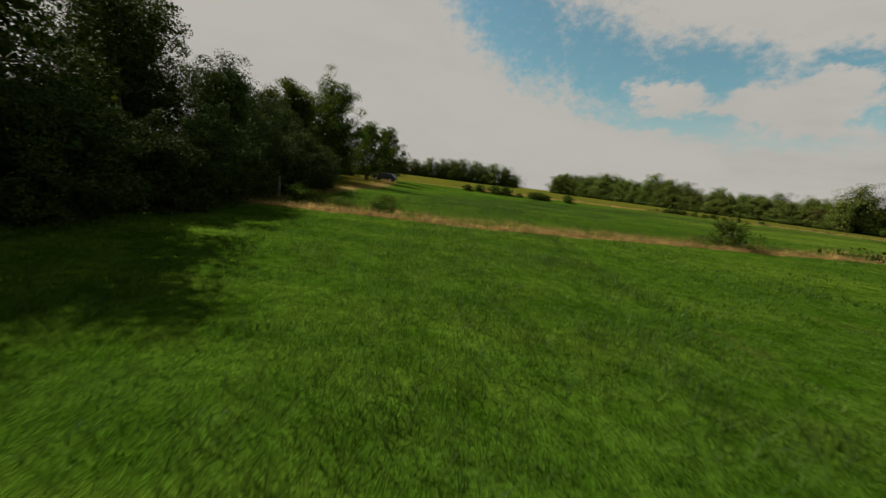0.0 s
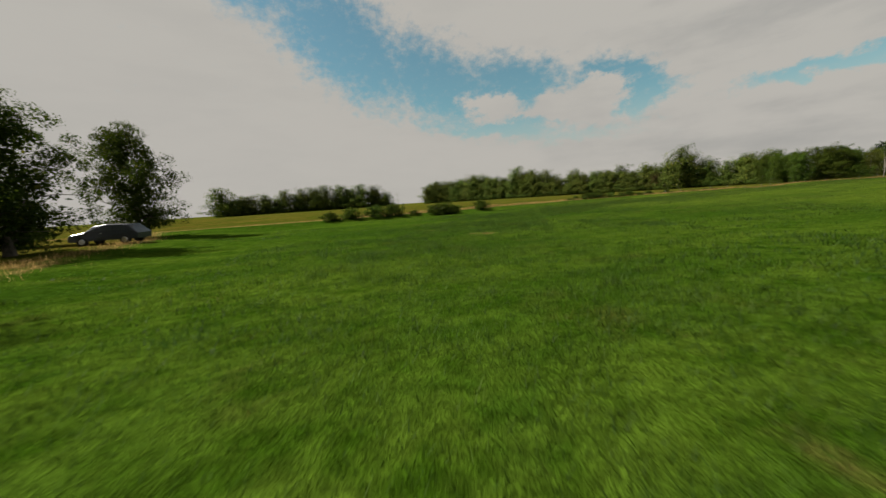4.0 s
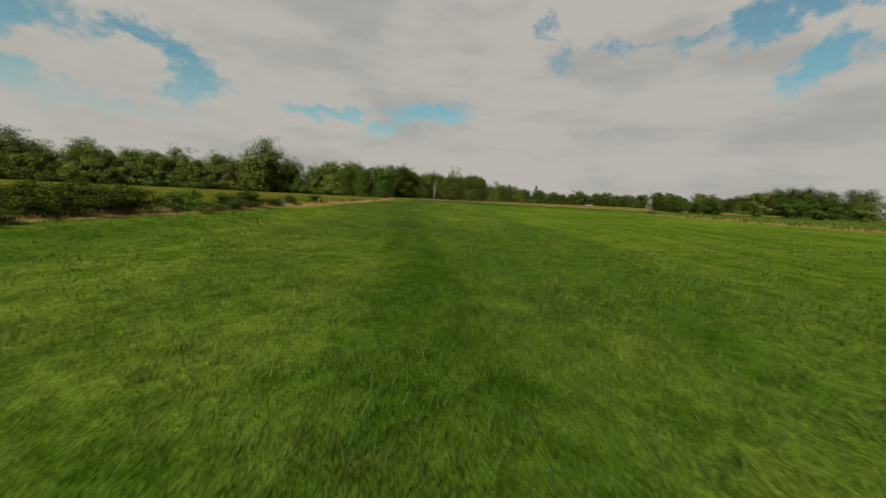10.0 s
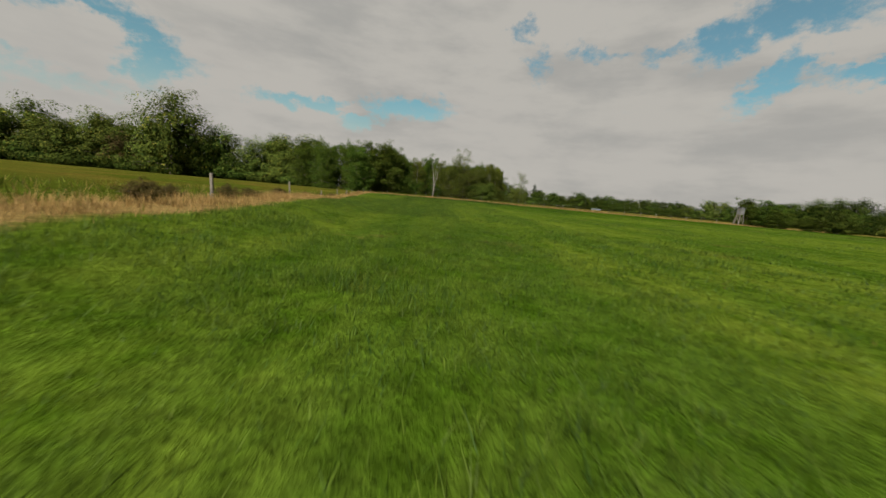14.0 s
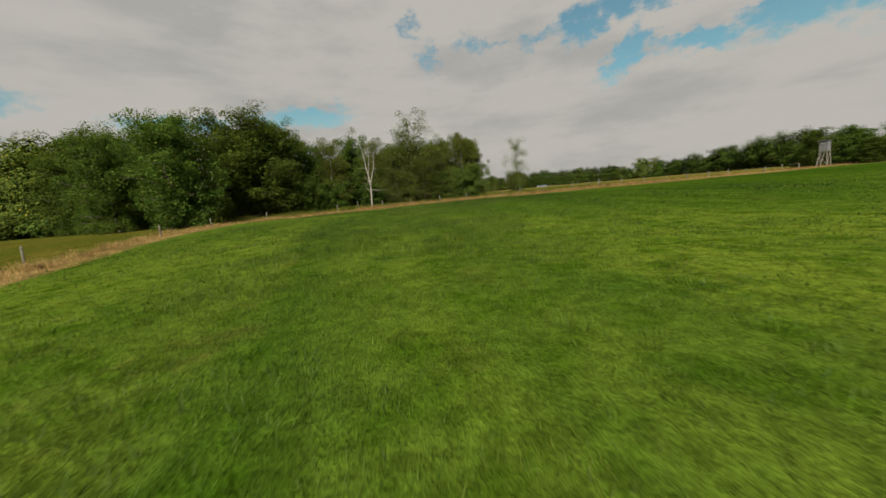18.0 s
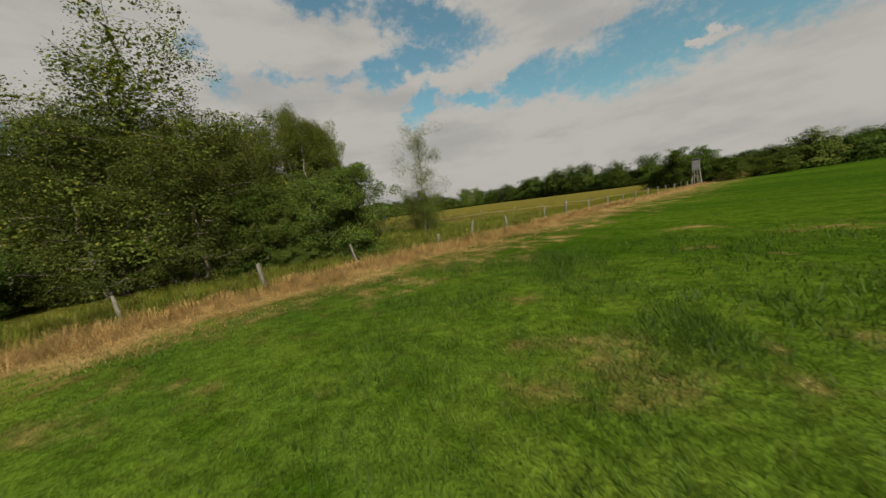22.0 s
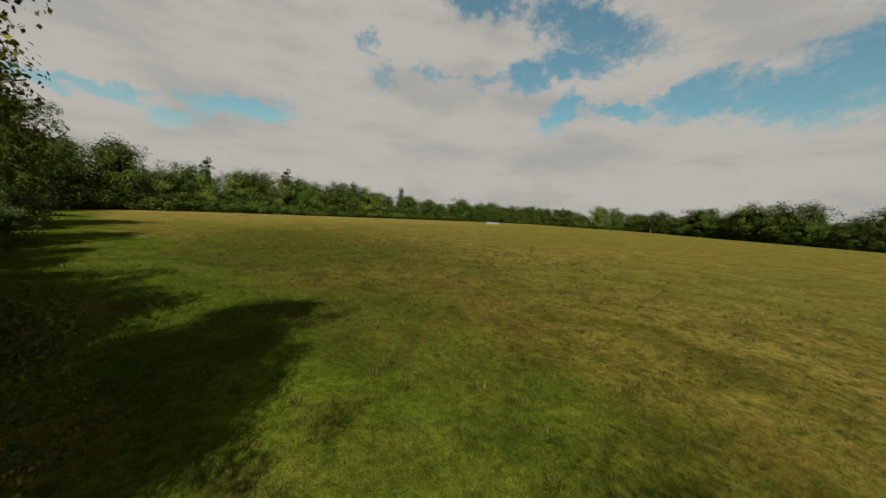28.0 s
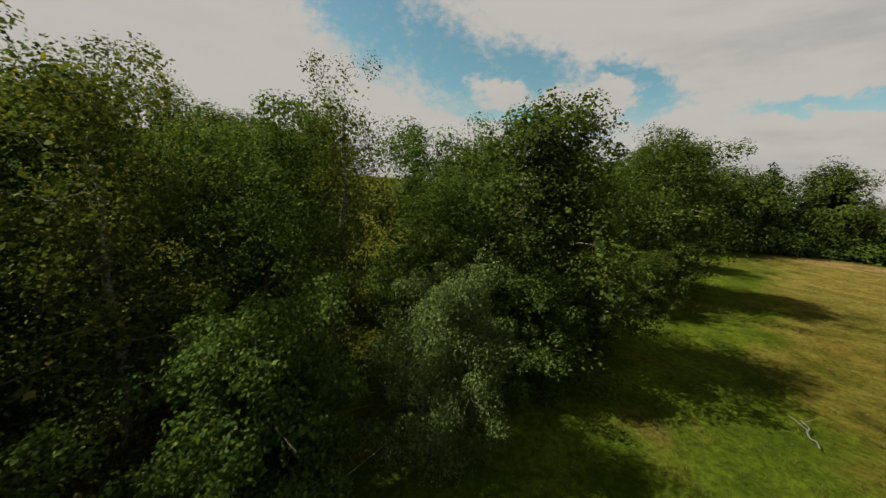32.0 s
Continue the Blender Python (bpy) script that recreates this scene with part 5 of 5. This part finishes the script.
def dead_birch():
    """A leaning, forked, leafless birch."""
    global rng
    rng = np.random.default_rng(80)
    base = tagged(new("bare_birch"), "bare forked white birch with dead limbs beside the fence", "tree")
    base.matrix_basis = pose(179.0, 83.9, float(height(179, 83.9)), 0, 0, 0)
    # an upright trunk that forks into two rising stems
    lines = [np.array([(0, 0, -0.2, 0.20), (0.03, 0.02, 0.6, 0.15), (0.0, -0.05, 1.8, 0.135), (-0.05, -0.08, 3.0, 0.12), (0.1, 0.05, 4.0, 0.095), (0.25, 0.25, 5.0, 0.075), (0.3, 0.3, 6.0, 0.055), (0.45, 0.5, 7.2, 0.032), (0.8, 0.85, 8.3, 0.012)])]
    lines.append(np.array([(-0.05, -0.08, 2.9, 0.10), (-0.3, -0.35, 3.9, 0.08), (-0.5, -0.6, 4.8, 0.065), (-0.62, -0.75, 5.6, 0.048), (-0.55, -0.7, 6.3, 0.03), (-0.75, -0.85, 7.0, 0.01)]))
    lines.append(np.array([(0.1, 0.05, 4.0, 0.06), (-0.1, -0.1, 5.2, 0.045), (-0.15, -0.2, 6.2, 0.03), (-0.05, -0.1, 7.6, 0.01)]))
    lines.append(np.array([(0, -0.05, 2.3, 0.05), (-0.6, -0.6, 2.2, 0.035), (-1.2, -1.2, 2.1, 0.02), (-1.9, -1.9, 2.15, 0.008)]))
    lines.append(np.array([(0, 0, 2.0, 0.03), (0.4, 0.5, 2.6, 0.02), (0.6, 0.8, 3.2, 0.008)]))
    for l in lines:
        l[:, 3] *= 0.78
    for q in range(34):
        src = lines[q % 3]
        b = src[rng.integers(2, len(src) - 1)]
        e = b[:3] + rng.normal(size=3) * (0.55, 0.55, 0.35) + (0, 0, 0.3)
        lines.append(bent(b[:3], e, b[3] * 0.35 + 0.004, 0.004, 0.05, 5))
    trunk = shape("trunk", lambda bm: None, BIRCH_BARK, base)
    v, f = tubes(lines[:2], 8)
    trunk.data = mesh_from("trunk", v, f, BIRCH_BARK, True)
    v, f = tubes(lines[2:], 5)
    part("bare_branching", mesh_from("bare_branching", v, f, BIRCH_BARK, True), base)
    c = np.concatenate([np.array(l)[-1:, :3] for l in lines[5:12]])
    c = np.repeat(c, 26, 0) + rng.normal(size=(182, 3)) * 0.28
    v, f = leaves(c, 0.08, 0.3)
    part("sparse_foliage", mesh_from("sparse_foliage", v, f, BIRCH_LEAF), base)


dead_birch()


def stone(x, y, s, seed):
    r = random.Random(seed)

    def lump(bm):
        bmesh.ops.create_icosphere(bm, subdivisions=2, radius=s)
        for v in bm.verts:
            v.co *= 1 + 0.18 * noise.noise(v.co * 3 / s * 0.4 + Vector((seed * 7, 0, 0)))
            v.co.z *= 0.6

    ob = shape("stone", lump, STONE)
    ob.matrix_basis = pose(x, y, float(height(x, y)) + s * 0.25, 0, 0, r.uniform(0, 360))
    tagged(ob, "pale rounded field stone lying in tall grass", "stone", "field stones")


for i, (x, y, s) in enumerate(((187.0, 64.4, 0.30), (186.2, 53.6, 0.22), (185.5, 53.0, 0.16))):
    stone(x, y, s, i + 1)


def marker():
    ob = new("marker_post", POSTS[1])
    ob.matrix_basis = pose(-6.9, 15.3, 0.0, 3, 0, 20)
    tagged(ob, "pale wooden marker post at the thicket edge", "post")
    v, f = tubes([bent((228.0, 71.4, 0.06), (229.3, 72.4, 0.10), 0.025, 0.012, 0.05, 7), bent((228.8, 72.0, 0.08), (228.9, 72.6, 0.22), 0.015, 0.006, 0.03, 4), bent((229.2, 72.3, 0.09), (229.7, 72.2, 0.2), 0.012, 0.005, 0.03, 4)], 6)
    tagged(new("fallen_branch", mesh_from("fallen_branch", v, f, WOOD, True)), "weathered fallen branch lying on the pasture", "branch")


marker()

# ---- grass, straw, sedge and herbs ----
LANE = [(1.2, -5), (1.4, 8), (2.1, 18), (3.0, 27), (7.5, 37), (13, 48.5), (20, 58), (32, 66), (48, 72), (62, 75.5), (85, 80.7), (104, 84), (121, 86), (143, 84.7), (159, 81.3), (168, 77), (174, 71)]
rng = np.random.default_rng(99)


def along(line, n):
    """n random places along a polyline with the sideways direction."""
    p = np.array(line, float)
    seg = np.linalg.norm(np.diff(p, axis=0), axis=1)
    cum = np.r_[0, np.cumsum(seg)]
    s = rng.uniform(0, cum[-1], n)
    i = np.clip(np.searchsorted(cum, s) - 1, 0, len(seg) - 1)
    u = ((s - cum[i]) / seg[i])[:, None]
    d = (p[i + 1] - p[i]) / seg[i][:, None]
    return p[i] * (1 - u) + p[i + 1] * u, np.stack([-d[:, 1], d[:, 0]], 1)


def ripple(x, y, f):
    return 0.5 + 0.25 * (np.sin(x * f * 1.7 + 1.3 * np.sin(y * f * 1.1)) + np.sin(y * f * 1.3 + 1.7 * np.sin(x * f * 0.9 + 2)))


def blades(px, py, tall, wide, lean):
    n = len(px)
    z = height(px, py)
    a = rng.uniform(0, 6.283, n)
    tall = tall * rng.uniform(0.6, 1.25, n)
    wx, wy = np.cos(a) * wide / 2, np.sin(a) * wide / 2
    b = rng.uniform(0, 6.283, n)
    out = tall * lean * np.abs(rng.normal(size=n))
    out = np.minimum(out, tall * 0.9)
    base = np.stack([px, py, z - 0.02], 1)
    off = np.stack([wx, wy, 0 * wx], 1)
    tip = base + np.stack([np.cos(b) * out, np.sin(b) * out, tall], 1)
    verts = np.stack([base - off, base + off, tip], 1).reshape(-1, 3)
    return verts, np.arange(n * 3).reshape(-1, 3)


def turf():
    sets = []
    for n, least, half, tall, wide in ((760000, 0.0, 4.5, 0.125, 0.011), (300000, 4.0, 11.0, 0.11, 0.024), (160000, 10.0, 24.0, 0.07, 0.055), (130000, 21.0, 62.0, 0.06, 0.13), (90000, 60.0, 150.0, 0.07, 0.35)):
        p, side = along(LANE, n)
        p = p + side * (rng.choice((-1, 1), n) * rng.uniform(least, half, n))[:, None] + rng.normal(size=(n, 2)) * 0.4
        x, y = p.T
        straw, meadow, rough = zones(x, y)
        keep = (straw < 0.28 + 0.25 * rng.uniform(size=n) + 0.2 * (x > 140)) & (meadow < 0.3) & (rough < 0.3) & (ripple(x, y, 2.1) + 0.35 * ripple(x, y, 0.5) > rng.uniform(0.05, 0.75, n))
        x, y = x[keep], y[keep]
        t = tall * (0.6 + 0.8 * ripple(x, y, 0.9) * ripple(x, y, 0.23) * 2)
        sets.append(blades(x, y, t, wide, 1.0))
    v = np.concatenate([s[0] for s in sets])
    tagged(new("field_grass", mesh_from("field_grass", v, np.arange(len(v)).reshape(-1, 3), TURF)), "fine green grass blades of the mown field", "grass", kind="stuff")


def strip(name, label, mat, pieces):
    sets = []
    for line, n, shift, spread, tall, wide, lean in pieces:
        p, side = along(line, n)
        p = p + side * (shift + rng.normal(size=n) * spread)[:, None]
        x, y = p.T
        keep = ripple(x, y, 1.6) > rng.uniform(-0.1, 0.75, n)
        x, y = x[keep], y[keep]
        sets.append(blades(x, y, tall * (0.6 + 0.7 * ripple(x, y, 0.8)), wide, lean))
    v = np.concatenate([s[0] for s in sets])
    tagged(new(name, mesh_from(name, v, np.arange(len(v)).reshape(-1, 3), mat)), label, "grass", kind="stuff")


turf()
near_ditch = [(-9, 13.2)] + DITCH[1:6]
far_ditch = DITCH[5:]
strip("dry_grass", "tall straw-coloured dry grass of the margins", STRAW, [
    (near_ditch, 26000, -1.28, 0.22, 0.26, 0.007, 0.8), (near_ditch, 5000, 0.85, 0.16, 0.24, 0.010, 0.5),
    (far_ditch, 7000, -0.8, 0.3, 0.45, 0.04, 0.45), (far_ditch, 6000, 0.8, 0.3, 0.45, 0.04, 0.45),
    (NORTH_EDGE[4:], 17000, 1.1, 0.5, 0.30, 0.014, 0.6), (NORTH_EDGE[1:5], 7000, 1.0, 0.6, 0.4, 0.03, 0.45),
    (EAST_EDGE[:5], 46000, -0.35, 0.42, 0.34, 0.009, 0.9), (EAST_EDGE[2:5], 26000, -1.7, 0.8, 0.11, 0.010, 1.2), (EAST_EDGE[4:7], 8000, 0.3, 0.6, 0.42, 0.03, 0.5), (WEST_EDGE, 5000, 0.0, 0.7, 0.30, 0.02, 0.6)])
strip("sedge", "tall green and yellow rough grass by the fence", SEDGE, [
    ([(179.4, 84), (179.4, 74), (179.6, 64), (180.5, 54)], 46000, 0.0, 1.0, 0.36, 0.008, 0.9), ([(184, 66), (186, 60), (186, 50)], 40000, 0.0, 2.4, 0.30, 0.010, 0.9),
    ([(186, 66), (190.6, 63.2)], 20000, 0.0, 1.3, 0.26, 0.007, 0.8), ([(172, 98), (178, 91), (180.5, 85)], 9000, 0.0, 1.0, 0.5, 0.02, 0.5),
    (near_ditch, 22000, -0.3, 0.55, 0.55, 0.010, 0.5), ([(60, 91), (100, 93), (150, 99)], 9000, 0.0, 2.0, 0.25, 0.03, 0.5)])


def pasture():
    sets = []
    for n, cx, cy, sx, sy, tall, wide in ((110000, 203, 60, 9, 5, 0.09, 0.011), (120000, 214, 62, 14, 9, 0.10, 0.014), (90000, 212, 48, 26, 22, 0.11, 0.02), (50000, 245, 46, 36, 34, 0.13, 0.04)):
        x, y = cx + rng.normal(size=n) * sx, cy + rng.normal(size=n) * sy
        straw, meadow, rough = zones(x, y)
        keep = (rough < 0.3) & (x > 184) & (ripple(x, y, 1.3) * ripple(x, y, 0.4) > rng.uniform(0.0, 0.5, n))
        x, y = x[keep], y[keep]
        sets.append(blades(x, y, tall * (0.6 + 0.8 * ripple(x, y, 1.9)), wide, 0.7))
    v = np.concatenate([s[0] for s in sets])
    tagged(new("pasture_grass", mesh_from("pasture_grass", v, np.arange(len(v)).reshape(-1, 3), PASTURE)), "dry tan grass tufts of the grazed pasture", "grass", kind="stuff")


pasture()


def ditch_herbs():
    n = 34000
    p, side = along(near_ditch, n)
    q = p + side * (rng.normal(size=n) * 0.5 - 0.3)[:, None]
    z = height(q[:, 0], q[:, 1]) + rng.uniform(0.03, 0.5, n) * (0.5 + ripple(q[:, 0], q[:, 1], 1.1))
    v, f = leaves(np.stack([q[:, 0], q[:, 1], z], 1), 0.032, 0.5)
    n = 5000
    p, side = along(far_ditch, n)
    q = p + side * (rng.normal(size=n) * 0.4)[:, None]
    z = height(q[:, 0], q[:, 1]) + rng.uniform(0.05, 0.8, n)
    v2, f2 = leaves(np.stack([q[:, 0], q[:, 1], z], 1), 0.2, 0.5)
    tagged(new("ditch_herbs", mesh_from("ditch_herbs", np.concatenate([v, v2]), np.concatenate([f, f2 + len(v)]), HERB)), "dense green herbs filling the ditch", "plants", kind="stuff")


ditch_herbs()


def dark_tufts():
    r = np.random.default_rng(5)
    c = np.stack([r.uniform(198, 232, 46), r.uniform(48, 72, 46)], 1)
    c[:6] = ((207.6, 57.7), (206.5, 60.2), (210.2, 60.5), (214.8, 63.5), (228.5, 72.3), (223.8, 69.4))
    x = np.repeat(c[:, 0], 60) + rng.normal(size=46 * 60) * 0.12
    y = np.repeat(c[:, 1], 60) + rng.normal(size=46 * 60) * 0.12
    v, f = blades(x, y, 0.14, 0.012, 0.7)
    tagged(new("rush_tufts", mesh_from("rush_tufts", v, f, SEDGE)), "scattered darker rush tufts in the pasture", "grass", kind="stuff")


dark_tufts()


def tussocks(name, label, mat, centres, each, tall, wide, spread):
    """Clumps of blades that lean outwards from each centre."""
    n = len(centres) * each
    c = np.repeat(np.asarray(centres), each, 0)
    size = np.repeat(rng.uniform(0.6, 1.3, len(centres)), each)
    a, r = rng.uniform(0, 6.283, n), np.sqrt(rng.uniform(0, 1, n)) * spread * size
    x, y = c[:, 0] + np.cos(a) * r, c[:, 1] + np.sin(a) * r
    z = height(x, y) - 0.02
    t = tall * size * rng.uniform(0.6, 1.2, n)
    out = t * (0.15 + 0.75 * r / (spread * size)) * rng.uniform(0.5, 1.3, n)
    turn = a + rng.normal(size=n) * 0.5
    base = np.stack([x, y, z], 1)
    mid = base + np.stack([np.cos(turn) * out * 0.4, np.sin(turn) * out * 0.4, t * 0.75], 1)
    tip = base + np.stack([np.cos(turn) * out, np.sin(turn) * out, t * np.clip(1.1 - out / t * 0.5, 0.4, 1)], 1)
    off = np.stack([-np.sin(turn), np.cos(turn), 0 * turn], 1) * (wide / 2)
    v = np.stack([base - off, base + off, mid - off * 0.8, mid + off * 0.8, tip], 1).reshape(-1, 3)
    i = np.arange(n)[:, None] * 5
    f = np.concatenate([i + [[0, 1, 3]], i + [[0, 3, 2]], i + [[2, 3, 4]]], 1).reshape(-1, 3)
    tagged(new(name, mesh_from(name, v, f, mat)), label, "grass", kind="stuff")


def scattered(line, n, spread):
    p, side = along(line, n)
    return p + side * (rng.normal(size=n) * spread)[:, None]


def lush(line, n, half, gate):
    p, side = along(line, n)
    p = p + side * (rng.uniform(-1, 1, n) * half)[:, None]
    straw, meadow, rough = zones(p[:, 0], p[:, 1])
    return p[(straw < 0.35) & (meadow < 0.3) & (rough < 0.3) & (ripple(p[:, 0], p[:, 1], 0.6) > gate)]


tussocks("sedge_tussocks", "tall lush yellow-green sedge tussocks along the fence", SEDGE, np.concatenate([
    scattered([(179.2, 86), (179.3, 74), (179.4, 64), (180.5, 54)], 560, 0.9), scattered([(183, 68), (185, 60), (185.5, 50)], 620, 1.9), scattered([(186, 66), (190.4, 63.4)], 220, 1.0)]), 60, 0.52, 0.009, 0.22)
tussocks("margin_tussocks", "bleached straw tussocks in the dry field margin", STRAW, np.concatenate([
    scattered([(x, y + 1.3) for x, y in NORTH_EDGE[4:]], 260, 0.55), scattered([(x, y - 1.25) for x, y in near_ditch], 130, 0.14)]), 44, 0.30, 0.009, 0.26)
tussocks("straw_tussocks", "bleached straw tussocks along the field edge", STRAW, np.concatenate([
    scattered([(175.6, 86), (176.8, 78), (177.3, 70), (177.7, 58), (177.9, 40)], 330, 0.35)]), 40, 0.40, 0.013, 0.2)
tussocks("field_tufts", "taller deep green grass tufts in the mown field", TURF, np.concatenate([lush(LANE, 2300, 4.5, 0.42), lush(LANE, 900, 11.0, 0.5)]), 22, 0.11, 0.009, 0.18)
tussocks("pasture_tufts", "pale dry grass tufts in the grazed pasture", PASTURE, np.stack([rng.normal(210, 16, 6500), rng.normal(58, 10, 6500)], 1), 16, 0.10, 0.011, 0.24)
tussocks("bent_tussocks", "lumpy bleached bent-grass tussocks in the grazed pasture", STRAW_DULL, np.stack([rng.normal(222, 15, 2600), rng.normal(54, 10, 2600)], 1), 24, 0.17, 0.012, 0.2)
